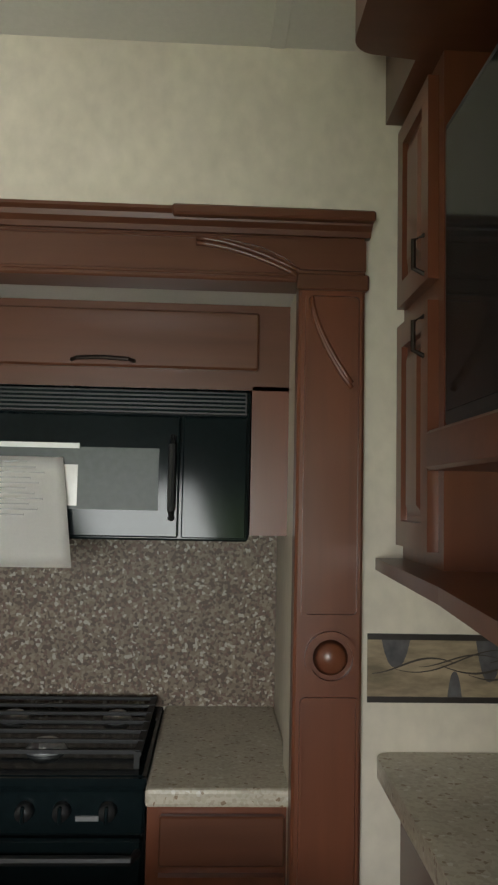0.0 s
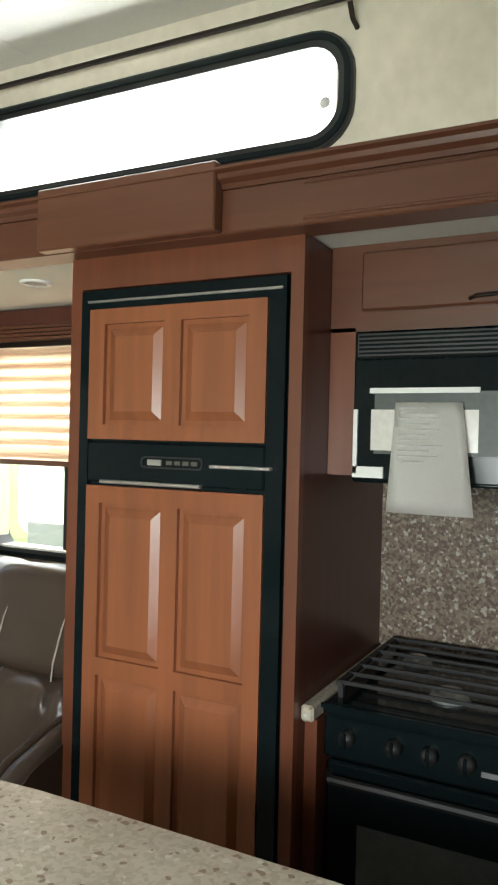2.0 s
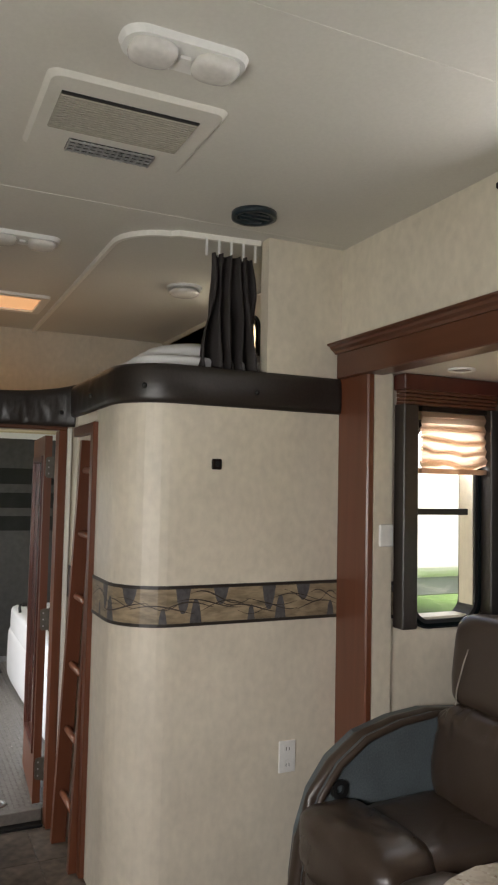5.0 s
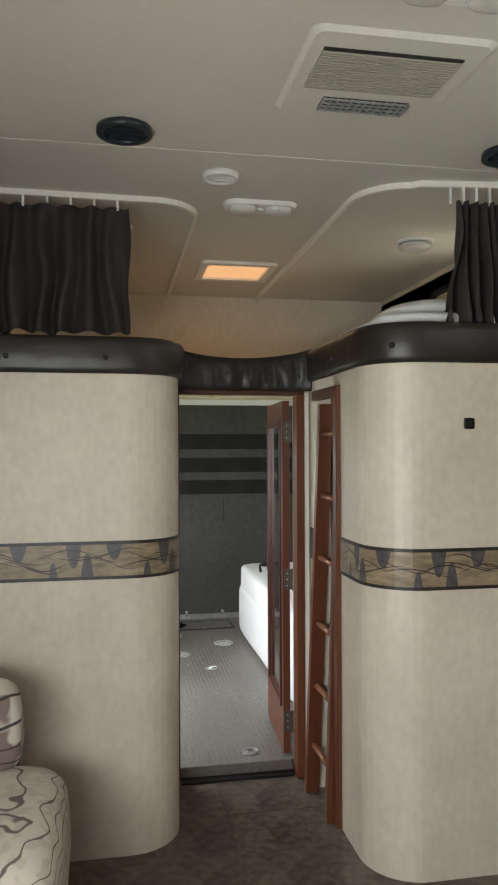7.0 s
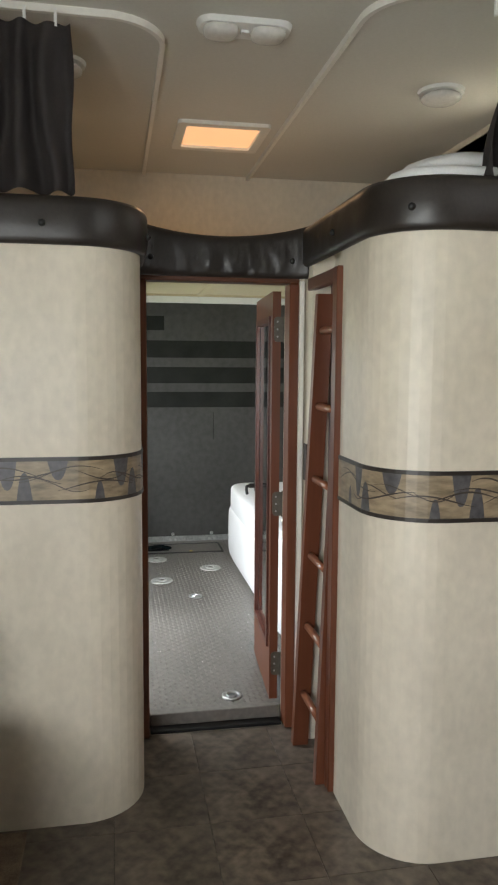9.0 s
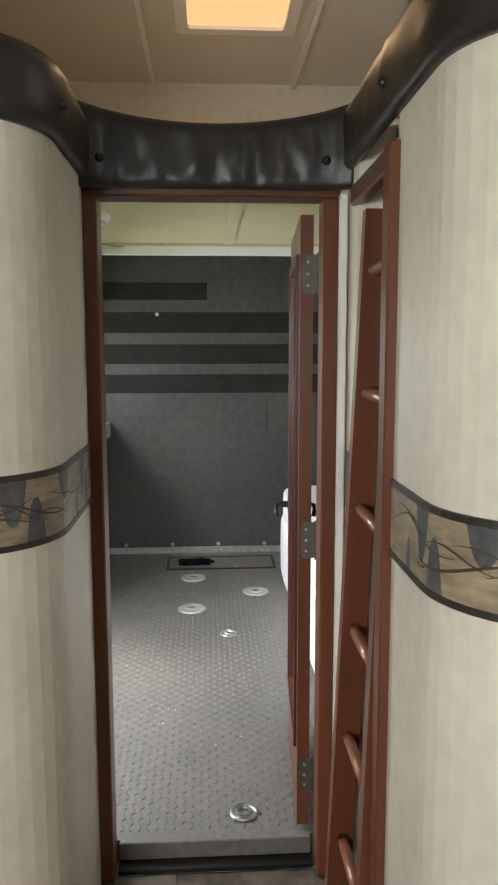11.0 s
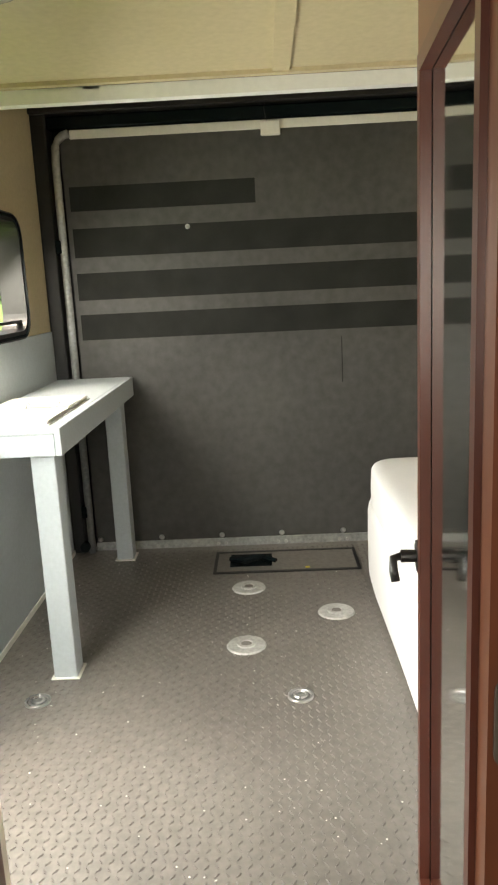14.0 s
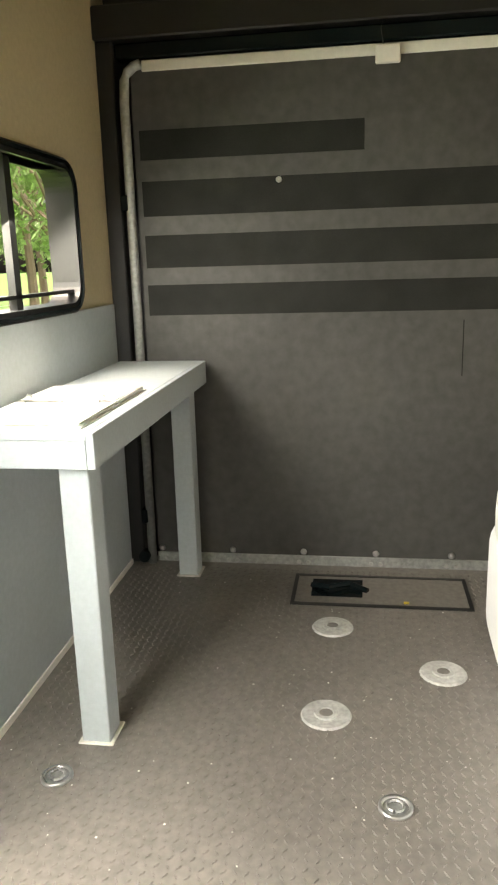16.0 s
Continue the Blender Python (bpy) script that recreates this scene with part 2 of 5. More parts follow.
M_RUBBER = surface("grey_rubber_floor", (0.165, 0.150, 0.135), 0.38, big=1.3, small=45, vary=0.26, bump=0.12)
M_GWALL = surface("yellowed_panel", (0.54, 0.455, 0.29), 0.6, big=2, small=60, vary=0.08, bump=0.04)
M_GREYPAINT = surface("blue_grey_paint", (0.42, 0.465, 0.485), 0.5, big=3, small=70, vary=0.07, bump=0.06)
M_WHITEPAINT = surface("white_plastic", (0.75, 0.75, 0.72), 0.4, vary=0.05, bump=0.02)
M_PAPER = surface("paper", (0.80, 0.78, 0.74), 0.8, big=5, small=200, vary=0.03, bump=0.03)
M_INK = surface("grey_ink", (0.45, 0.44, 0.42), 0.8)
M_AMBER = glow("amber_vent_lid", (1.0, 0.56, 0.26), 0.27)
M_LENS = surface("frosted_lens", (0.62, 0.60, 0.56), 0.2, vary=0.1, bump=0.2)
M_TEAL = surface("blue_black_plastic", (0.012, 0.022, 0.028), 0.35)
M_RVWHITE = surface("white_gelcoat", (0.80, 0.80, 0.79), 0.3, vary=0.04, bump=0)
M_RVGREY = surface("grey_gelcoat", (0.22, 0.23, 0.24), 0.4, vary=0.1, bump=0)
M_RVGLASS = surface("dark_tinted_glass", (0.03, 0.035, 0.04), 0.1, vary=0.1, bump=0)
M_GRASS = surface("grass", (0.085, 0.16, 0.03), 0.9, big=0.6, small=30, vary=0.45, bump=0.6, dist=0.03)
M_LEAF = surface("leaves", (0.15, 0.24, 0.08), 0.6, big=0.8, small=9, vary=0.5, bump=0)
M_BARK = surface("bark", (0.12, 0.09, 0.065), 0.9, big=4, small=40, vary=0.3, bump=0.5)
M_ZINC = surface("chalky_galvanised_steel", (0.50, 0.50, 0.48), 0.5, 0.25, big=14, small=80, vary=0.25, bump=0.1)
M_HINGE = surface("dull_bronze_hinge", (0.13, 0.12, 0.10), 0.45, 0.6, vary=0.2, bump=0.05)
M_GRILLE = surface("tan_grille_mesh", (0.36, 0.34, 0.28), 0.7, vary=0.12)
M_YELLOW = surface("yellow_plastic", (0.7, 0.5, 0.03), 0.4)


# ---------------------------------------------------------------- building helpers
def part(name, bm, material, parent=None, label="", smooth=False):
    """One mesh object; a child of parent where there is one."""
    bmesh.ops.recalc_face_normals(bm, faces=bm.faces)
    me = bpy.data.meshes.new(name)
    bm.to_mesh(me)
    bm.free()
    me.materials.append(material)
    if smooth:
        for p in me.polygons:
            p.use_smooth = True
    ob = new(name, me)
    if parent:
        ob.parent = parent
        ob.matrix_parent_inverse = Matrix.Translation(-parent_origin(parent))
    if label:
        ob["label"] = label
    return ob


def parent_origin(ob):
    v = ob.location.copy()
    return v + parent_origin(ob.parent) if ob.parent and ob.type == "EMPTY" else v


def thing(name, base, label, category, group="", kind=""):
    e = new(name)
    e.empty_display_size = 0.1
    e.location = base
    return tagged(e, label, category, group, kind)


def structure(name, bm, material, label="", category="", smooth=False):
    return tagged(part(name, bm, material, None, "", smooth), label, category, "", "structure")


def box(bm, x0, x1, y0, y1, z0, z1, bevel=0.0, seg=1):
    r = bmesh.ops.create_cube(bm, size=1.0)
    vs = r["verts"]
    for v in vs:
        v.co = Vector(((x0 + x1) / 2 + v.co.x * (x1 - x0), (y0 + y1) / 2 + v.co.y * (y1 - y0), (z0 + z1) / 2 + v.co.z * (z1 - z0)))
    if bevel:
        es = list({e for v in vs for e in v.link_edges})
        bmesh.ops.bevel(bm, geom=es, offset=bevel, segments=seg, affect="EDGES", profile=0.5)
    return bm


def B(*a, **k):
    return box(bmesh.new(), *a, **k)


AX = {"x": lambda u, v, w: Vector((w, u, v)), "y": lambda u, v, w: Vector((u, w, v)), "z": lambda u, v, w: Vector((u, v, w))}


def rrect(u0, u1, v0, v1, r, n=6):
    pts = []
    for cu, cv, a0 in ((u1 - r, v1 - r, 0), (u0 + r, v1 - r, 90), (u0 + r, v0 + r, 180), (u1 - r, v0 + r, 270)):
        for i in range(n + 1):
            a = radians(a0 + 90 * i / n)
            pts.append((cu + r * math.cos(a), cv + r * math.sin(a)))
    return pts


def slab(bm, ax, outline, w0, w1, inset=0.0):
    f = AX[ax]
    cu, cv = sum(p[0] for p in outline) / len(outline), sum(p[1] for p in outline) / len(outline)
    a = [bm.verts.new(f(u, v, w0)) for u, v in outline]
    k = 1 - inset
    b = [bm.verts.new(f(cu + (u - cu) * k, cv + (v - cv) * k, w1)) for u, v in outline]
    n = len(outline)
    for i in range(n):
        bm.faces.new((a[i], a[(i + 1) % n], b[(i + 1) % n], b[i]))
    bm.faces.new(a[::-1]), bm.faces.new(b)
    return bm


def ring(bm, ax, outer, inner, w0, w1):
    f, n = AX[ax], len(outer)
    v = [[bm.verts.new(f(p[0], p[1], w)) for p in o] for o, w in ((outer, w0), (outer, w1), (inner, w1), (inner, w0))]
    for k in range(4):
        p, q = v[k], v[(k + 1) % 4]
        for i in range(n):
            j = (i + 1) % n
            bm.faces.new((p[i], p[j], q[j], q[i]))
    return bm


def disc(bm, ax, u, v, r, w0, w1, n=24, r2=None):
    f = AX[ax]
    r2 = r if r2 is None else r2
    cs = [(math.cos(2 * math.pi * i / n), math.sin(2 * math.pi * i / n)) for i in range(n)]
    a = [bm.verts.new(f(u + r * c, v + r * s, w0)) for c, s in cs]
    b = [bm.verts.new(f(u + r2 * c, v + r2 * s, w1)) for c, s in cs]
    for i in range(n):
        bm.faces.new((a[i], a[(i + 1) % n], b[(i + 1) % n], b[i]))
    bm.faces.new(a[::-1]), bm.faces.new(b)
    return bm


def circle(u, v, r, n=24):
    return [(u + r * math.cos(2 * math.pi * i / n), v + r * math.sin(2 * math.pi * i / n)) for i in range(n)]


def tube(bm, pts, r, n=8):
    pts = [Vector(p) for p in pts]
    rows = []
    for i, p in enumerate(pts):
        d = (pts[min(i + 1, len(pts) - 1)] - pts[max(i - 1, 0)]).normalized()
        s = d.cross(Vector((0, 0, 1)) if abs(d.z) < 0.9 else Vector((1, 0, 0))).normalized()
        t = d.cross(s)
        rows.append([bm.verts.new(p + r * (math.cos(2 * math.pi * k / n) * s + math.sin(2 * math.pi * k / n) * t)) for k in range(n)])
    for a, b in zip(rows, rows[1:]):
        for k in range(n):
            bm.faces.new((a[k], a[(k + 1) % n], b[(k + 1) % n], b[k]))
    bm.faces.new(rows[0][::-1]), bm.faces.new(rows[-1])
    return bm


def strip(bm, path, z0, z1, thick, lift=0.0):
    """A board that follows a plan line; its outer face lies lift + thick to the line's left."""
    n = len(path)
    rows = []
    for i, p in enumerate(path):
        a, b = Vector(path[max(i - 1, 0)]), Vector(path[min(i + 1, n - 1)])
        d = (b - a).normalized()
        nr = Vector((-d.y, d.x))
        q0, q1 = Vector(p) + nr * lift, Vector(p) + nr * (lift + thick)
        rows.append([bm.verts.new((q.x, q.y, z)) for q, z in ((q0, z0), (q1, z0), (q1, z1), (q0, z1))])
    for a, b in zip(rows, rows[1:]):
        for k in range(4):
            bm.faces.new((a[k], a[(k + 1) % 4], b[(k + 1) % 4], b[k]))
    bm.faces.new(rows[0][::-1]), bm.faces.new(rows[-1])
    return bm


def cushion(bm, x0, x1, y0, y1, z0, z1, e=0.35, nu=36, nv=22, wrinkle=0.0, freq=9.0, turn=None, pucker=0.0):
    """A stuffed, rounded block; turn is a matrix about its middle."""
    c = Vector(((x0 + x1) / 2, (y0 + y1) / 2, (z0 + z1) / 2))
    hx, hy, hz = (x1 - x0) / 2, (y1 - y0) / 2, (z1 - z0) / 2
    pw = lambda s: math.copysign(abs(s) ** e, s)
    rows = []
    for j in range(nv + 1):
        ph = -math.pi / 2 + math.pi * j / nv
        row = []
        for i in range(nu):
            th = 2 * math.pi * i / nu
            p = Vector((hx * pw(math.cos(ph)) * pw(math.cos(th)), hy * pw(math.cos(ph)) * pw(math.sin(th)), hz * pw(math.sin(ph))))
            if wrinkle:
                k = noise.noise((c + p) * freq) + 0.5 * noise.noise((c + p) * freq * 2.3)
                p += p.normalized() * wrinkle * k
            if pucker:
                k = math.exp(-((p.z - hz * 0.72) / (hz * 0.30)) ** 2)
                p += p.normalized() * pucker * k * (noise.noise(((c.x + p.x) * 34, p.z * 9, 1.7)) + 0.6 * noise.noise(((c.x + p.x) * 16, p.z * 22, 4.1)))
            if turn:
                p = turn @ p
            row.append(p + c)
        rows.append(row)
    bot, top = bm.verts.new(sum(rows[0], Vector()) / nu), bm.verts.new(sum(rows[-1], Vector()) / nu)
    vr = [[bm.verts.new(p) for p in row] for row in rows[1:-1]]
    for i in range(nu):
        j = (i + 1) % nu
        bm.faces.new((bot, vr[0][j], vr[0][i])), bm.faces.new((top, vr[-1][i], vr[-1][j]))
        for a, b in zip(vr, vr[1:]):
            bm.faces.new((a[i], a[j], b[j], b[i]))
    return bm


def arc(cx, cy, r, a0, a1, n=10):
    return [(cx + r * math.cos(radians(a0 + (a1 - a0) * i / n)), cy + r * math.sin(radians(a0 + (a1 - a0) * i / n))) for i in range(n + 1)]


def panel_door(ax, u0, u1, v0, v1, w, out, parent, panels, material, name="door", group=""):
    """A framed door with raised fields; out is the way that it faces along the axis."""
    us = sorted({u0, u1, *[p[0] for p in panels], *[p[1] for p in panels]})
    vs = sorted({v0, v1, *[p[2] for p in panels], *[p[3] for p in panels]})
    sq = lambda a, b, c, e: [(a, c), (b, c), (b, e), (a, e)]
    d = part(name, slab(bmesh.new(), ax, sq(u0, u1, v0, v1), w, w + out * 0.008), material, parent)
    for j in range(len(vs) - 1):
        if not any(p[2] < (vs[j] + vs[j + 1]) / 2 < p[3] for p in panels):
            part("rail", slab(bmesh.new(), ax, sq(u0, u1, vs[j], vs[j + 1]), w + out * 0.008, w + out * 0.021), material, d)
            continue
        for i in range(len(us) - 1):
            if not any(p[0] < (us[i] + us[i + 1]) / 2 < p[1] for p in panels):
                part("stile", slab(bmesh.new(), ax, sq(us[i], us[i + 1], vs[j], vs[j + 1]), w + out * 0.008, w + out * 0.0208), material, d)
    for p in panels:
        g = 0.012
        o = [(p[0] + g, p[2] + g), (p[1] - g, p[2] + g), (p[1] - g, p[3] - g), (p[0] + g, p[3] - g)]
        f = AX[ax]
        bm = bmesh.new()
        b = 0.022
        i_ = [(p[0] + g + b, p[2] + g + b), (p[1] - g - b, p[2] + g + b), (p[1] - g - b, p[3] - g - b), (p[0] + g + b, p[3] - g - b)]
        va, vb = [bm.verts.new(f(*q, w + out * 0.0085)) for q in o], [bm.verts.new(f(*q, w + out * 0.0195)) for q in i_]
        for k in range(4):
            bm.faces.new((va[k], va[(k + 1) % 4], vb[(k + 1) % 4], vb[k]))
        bm.faces.new(vb), bm.faces.new(va[::-1])
        part("panel", bm, material, d)
    return d

# ---------------------------------------------------------------- the setting
WY, LY, EX, ZC = 1.83, -0.72, 1.7, 2.53        # kitchen wall, street wall, front wall, ceiling
GX, GF = -6.68, 0.06                           # ramp door, garage floor
GY = -0.42                                     # garage's panelled wall
structure("floor", B(-3.66, EX, LY, 2.6, -0.08, -0.004), M_GROUT, "dark grout bed of vinyl tile floor", "floor")
bm = bmesh.new()
box(bm, -5.1, EX + 0.1, LY - 0.1, 2.0, ZC, ZC + 0.08)
structure("ceiling", bm, M_CEIL, "white vinyl ceiling panels with seams", "ceiling")
# kitchen wall, with the slide-out's opening and the high window
bm = bmesh.new()
for a in ((-5.1, -2.62, 0, ZC), (-2.62, 0.24, 2.06, 2.186), (-2.62, -1.655, 2.186, ZC), (-0.605, 0.24, 2.186, ZC), (-1.655, -0.605, 2.385, ZC), (0.24, EX, 0, ZC)):
    if a[0] == -5.1:
        for c in ((-5.1, -4.22, 0, ZC), (-4.22, -3.53, 0, 2.13), (-4.22, -3.53, 2.39, ZC), (-3.53, -2.62, 0, ZC)):
            box(bm, c[0], c[1], WY, WY + 0.08, c[2], c[3])
    else:
        box(bm, a[0], a[1], WY, WY + 0.08, a[2], a[3])
structure("wall_kitchen", bm, M_WALL, "cream mottled wallpaper wall above slide-out", "wall")
bm = bmesh.new()
for a in ((-3.7, -1.3, 0, ZC), (-1.3, 0.4, 0, 1.05), (-1.3, 0.4, 1.65, ZC), (0.4, EX, 0, ZC)):
    box(bm, a[0], a[1], LY - 0.08, LY, a[2], a[3])
structure("wall_street", bm, M_WALL, "cream mottled wallpaper wall", "wall")
structure("wall_front", B(EX, EX + 0.08, LY - 0.08, WY + 0.08, 0, ZC), M_WALL, "cream mottled wallpaper wall", "wall")
bm = bmesh.new()
box(bm, -5.12, -5.06, LY - 0.1, WY, 1.93, ZC)
structure("wall_loft", bm, M_WALL, "cream wall at the back of the loft", "wall")
structure("wall_loft_street", B(-5.12, -3.7, LY - 0.08, LY, 1.93, ZC), M_WALL, "cream side wall of loft", "wall")
# slide-out shell
structure("slide_ceiling", B(-2.6, 0.25, WY + 0.08, 2.6, 2.0, 2.06), M_CEIL, "cream slide-out ceiling", "ceiling")
bm = bmesh.new()
for a in ((-2.62, -2.30, 0, 2.0), (-2.30, -1.50, 0, 1.08), (-2.30, -1.50, 1.83, 2.0), (-1.50, 0.26, 0, 2.0)):
    box(bm, a[0], a[1], 2.52, 2.6, a[2], a[3])
structure("wall_slide_back", bm, M_WALL, "cream wall behind loveseat and stove", "wall")
bm = bmesh.new()
for a in ((1.91, 2.06, 0, 2.0), (2.06, 2.35, 0, 1.05), (2.06, 2.35, 1.80, 2.0), (2.35, 2.52, 0, 2.0)):
    box(bm, -2.62, -2.54, a[0], a[1], a[2], a[3])
structure("wall_slide_side", bm, M_WALL, "cream side wall of slide-out", "wall")
structure("wall_slide_end", B(0.195, 0.26, 1.84, 2.52, 0, 2.0), M_WALL, "cream end wall beside the worktop", "wall")
# rounded bunk blocks beside the garage door
LP = [(-3.11, LY), (-3.11, 0.09)] + arc(-3.31, 0.09, 0.2, 0, 90)[1:] + [(-3.64, 0.29)]
RP0 = [(-2.735, WY), (-2.735, 1.135)] + arc(-2.935, 1.135, 0.2, 0, -90)[1:] + [(-3.16, 0.935)]
RP = RP0 + [(-3.16, 1.02), (-3.52, 1.02), (-3.52, 0.935), (-3.64, 0.935)]
structure("wall_bunk_street", slab(bmesh.new(), "z", LP + [(-3.64, LY)], 0, 1.93), M_WALL, "cream wallpapered bunk wall with rounded corner", "wall", False)
structure("wall_bunk_kitchen", slab(bmesh.new(), "z", RP + [(-3.64, WY)], 0, 1.93), M_WALL, "cream wallpapered bunk wall with rounded corner", "wall", False)
structure("wall_bunk_panel", B(-2.80, -2.736, 1.49, WY, 1.93, ZC), M_WALL, "cream panel above bunk rail", "wall")
bm = bmesh.new()
for a in ((LY, 0.321, 0, 1.93), (0.321, 0.875, 1.797, 1.93), (0.875, WY, 0, 1.93), (0.321, 0.875, -0.02, -0.005)):
    box(bm, -3.72, -3.645, a[0], a[1], a[2], a[3])
structure("wall_garage_front", bm, M_WALL, "cream partition wall around garage door", "wall")
structure("loft_deck", B(-5.06, -3.645, LY, WY, 1.93, 1.96), M_LINEN, "pale loft deck over the garage", "floor")
# borders and rails
rev = lambda p: p[::-1]


def along(path, s, lift):
    """The plan point at length s of a line, moved to its right by lift."""
    for p, q in zip(path, path[1:]):
        p, q = Vector(p), Vector(q)
        ln = (q - p).length
        if s <= ln:
            d = (q - p).normalized()
            return p + d * s + Vector((d.y, -d.x)) * lift
        s -= ln
    return q + Vector((d.y, -d.x)) * lift


def arch_print(path, s, w, z0, h, lift):
    """A slate arch of the border print, standing or, with h below nought, hanging."""
    bm = bmesh.new()
    last = None
    for k in range(9):
        u = -1 + k / 4
        p = along(path, s + w * u, lift)
        e = h * (1 - abs(u) ** 2.6) if abs(u) < 1 else h * 0.02
        row = [bm.verts.new((p.x, p.y, z0)), bm.verts.new((p.x, p.y, z0 + e))]
        if last:
            bm.faces.new((last[0], row[0], row[1], last[1]))
        last = row
    return bm


def line_print(path, s0, s1, f, lift, w=0.002):
    """A thin brush line of the border print; f gives its height along 0 to 1."""
    bm = bmesh.new()
    last = None
    for k in range(25):
        u = k / 24
        p, z = along(path, s0 + (s1 - s0) * u, lift), f(u)
        ww = w * (0.3 + math.sin(math.pi * u))
        row = [bm.verts.new((p.x, p.y, z - ww)), bm.verts.new((p.x, p.y, z + ww))]
        if last:
            bm.faces.new((last[0], row[0], row[1], last[1]))
        last = row
    return bm


def wall_border(path, z0, z1, phase):
    """A border strip on the right-hand face of a plan line."""
    t = thing("wallpaper_border", (path[0][0], path[0][1], z0), "tan wallpaper border with slate arches and wandering brown lines", "wallpaper border", "borders", "structure")
    part("print", strip(bmesh.new(), path, z0, z1, -0.0035), M_BORDER, t)
    for e in (z0, z1):
        part("edge_line", strip(bmesh.new(), path, e - 0.007, e + 0.005, -0.0055), M_BORDER_EDGE, t)
    total = sum((Vector(q) - Vector(p)).length for p, q in zip(path, path[1:]))
    h, s, k = z1 - z0, phase, 0
    rr = random.Random(int(phase * 1000))
    while s < total - 0.03:
        w = (0.032, 0.016, 0.030, 0.024)[k % 4]
        if s > w + 0.005 and s + w < total - 0.005:
            up = k % 2
            part("slate_arch", arch_print(path, s, w, z0 if up else z1, h * (0.5, 0.45, 0.72, 0.68)[k % 4] * (1 if up else -1), 0.0040), M_SLATE, t)
        s, k = s + (0.125, 0.075, 0.05, 0.10)[k % 4], k + 1
    s = 0.01
    while s < total - 0.06:
        e = min(total - 0.004, s + rr.uniform(0.14, 0.26))
        m, amp, ph = z0 + h * rr.uniform(0.3, 0.7), h * rr.uniform(0.10, 0.2), rr.uniform(0, 6)
        part("brush_line", line_print(path, s, e, lambda u: m + amp * math.sin(ph + 4.2 * u), 0.0046, rr.uniform(0.0011, 0.0024)), M_INKLINE, t)
        s += rr.uniform(0.035, 0.075)
    return t


wall_border(LP[:-1] + [(-3.62, 0.29)], 1.058, 1.19, 0.05)
wall_border(rev(RP0), 1.042, 1.178, 0.02)
wall_border([(0.33, WY), (EX, WY)], 1.118, 1.247, 0.06)
wall_border([(-2.54, 1.935), (-2.54, 2.02)], 1.062, 1.19, 0.04)
wall_border([(-2.54, 2.39), (-2.54, 2.51)], 1.062, 1.19, 0.05)


def padded_rail(path, z0, z1, label, dip=0.0, fold=1.0, buttons=None):
    t = thing("bunk_rail", (path[0][0], path[0][1], z0), label, "padded rail", "padded bunk rails")
    bm = bmesh.new()
    n = len(path)
    rows = []
    prof = [(0, 0), (0.012, 0), (0.020, 0.06), (0.023, 0.15), (0.025, 0.27), (0.026, 0.4), (0.026, 0.53), (0.026, 0.66), (0.025, 0.79), (0.022, 0.91), (0.012, 1.0), (0, 1.0)]
    ln = 0
    for i, p in enumerate(path):
        a, b = Vector(path[max(i - 1, 0)]), Vector(path[min(i + 1, n - 1)])
        d = (b - a).normalized()
        nr = Vector((d.y, -d.x))
        ln += (Vector(p) - Vector(path[max(i - 1, 0)])).length
        row = []
        for o, k in prof:
            w = fold * (0.004 * noise.noise((ln * 22, k * 3, z0)) + 0.003 * noise.noise((ln * 70 + 30 * k, k * 2, z0))) if 0.05 < k < 0.97 else 0
            q = Vector(p) + nr * (o + w)
            top = z1 + dip * (2 * i / (n - 1) - 1) ** 2
            row.append(bm.verts.new((q.x, q.y, z0 + (top - z0) * k)))
        rows.append(row)
    for a, b in zip(rows, rows[1:]):
        for k in range(len(prof)):
            bm.faces.new((a[k], a[(k + 1) % len(prof)], b[(k + 1) % len(prof)], b[k]))
    bm.faces.new(rows[0][::-1]), bm.faces.new(rows[-1])
    part("padding", bm, M_VINYL, t, "", True)
    step = max(1, n // 4)
    for i in buttons or range(step, n - 1, step):
        a, b = Vector(path[i - 1]), Vector(path[i + 1])
        d = (b - a).normalized()
        q = Vector(path[i]) + Vector((d.y, -d.x)) * 0.026
        bb = bmesh.new()
        bmesh.ops.create_uvsphere(bb, u_segments=10, v_segments=6, radius=0.011, matrix=Matrix.Translation((q.x, q.y, z0 + (z1 - z0) * 0.42)))
        part("button", bb, M_BLACKMATT, t, "", True)
    return t


def dense(path, step=0.03):
    out = []
    for a, b in zip(path, path[1:]):
        a, b = Vector(a), Vector(b)
        k = max(1, int((b - a).length / step))
        out += [tuple(a.lerp(b, i / k)) for i in range(k)]
    return out + [path[-1]]


padded_rail(dense(LP[:-1] + [(-3.62, 0.29)]), 1.828, 1.968, "dark brown vinyl padded rail around bunk edge")
padded_rail(dense(rev(RP0[:-1] + [(-3.62, 0.935)])), 1.848, 1.992, "dark brown vinyl padded rail around bunk edge")
padded_rail(dense([(-3.60, 0.27), (-3.617, 0.34), (-3.625, 0.42), (-3.63, 0.61), (-3.625, 0.8), (-3.617, 0.87), (-3.60, 0.94)], 0.008), 1.806, 1.957, "wrinkled black vinyl padded header over doorway", 0.045, 1.5, (8, 74))

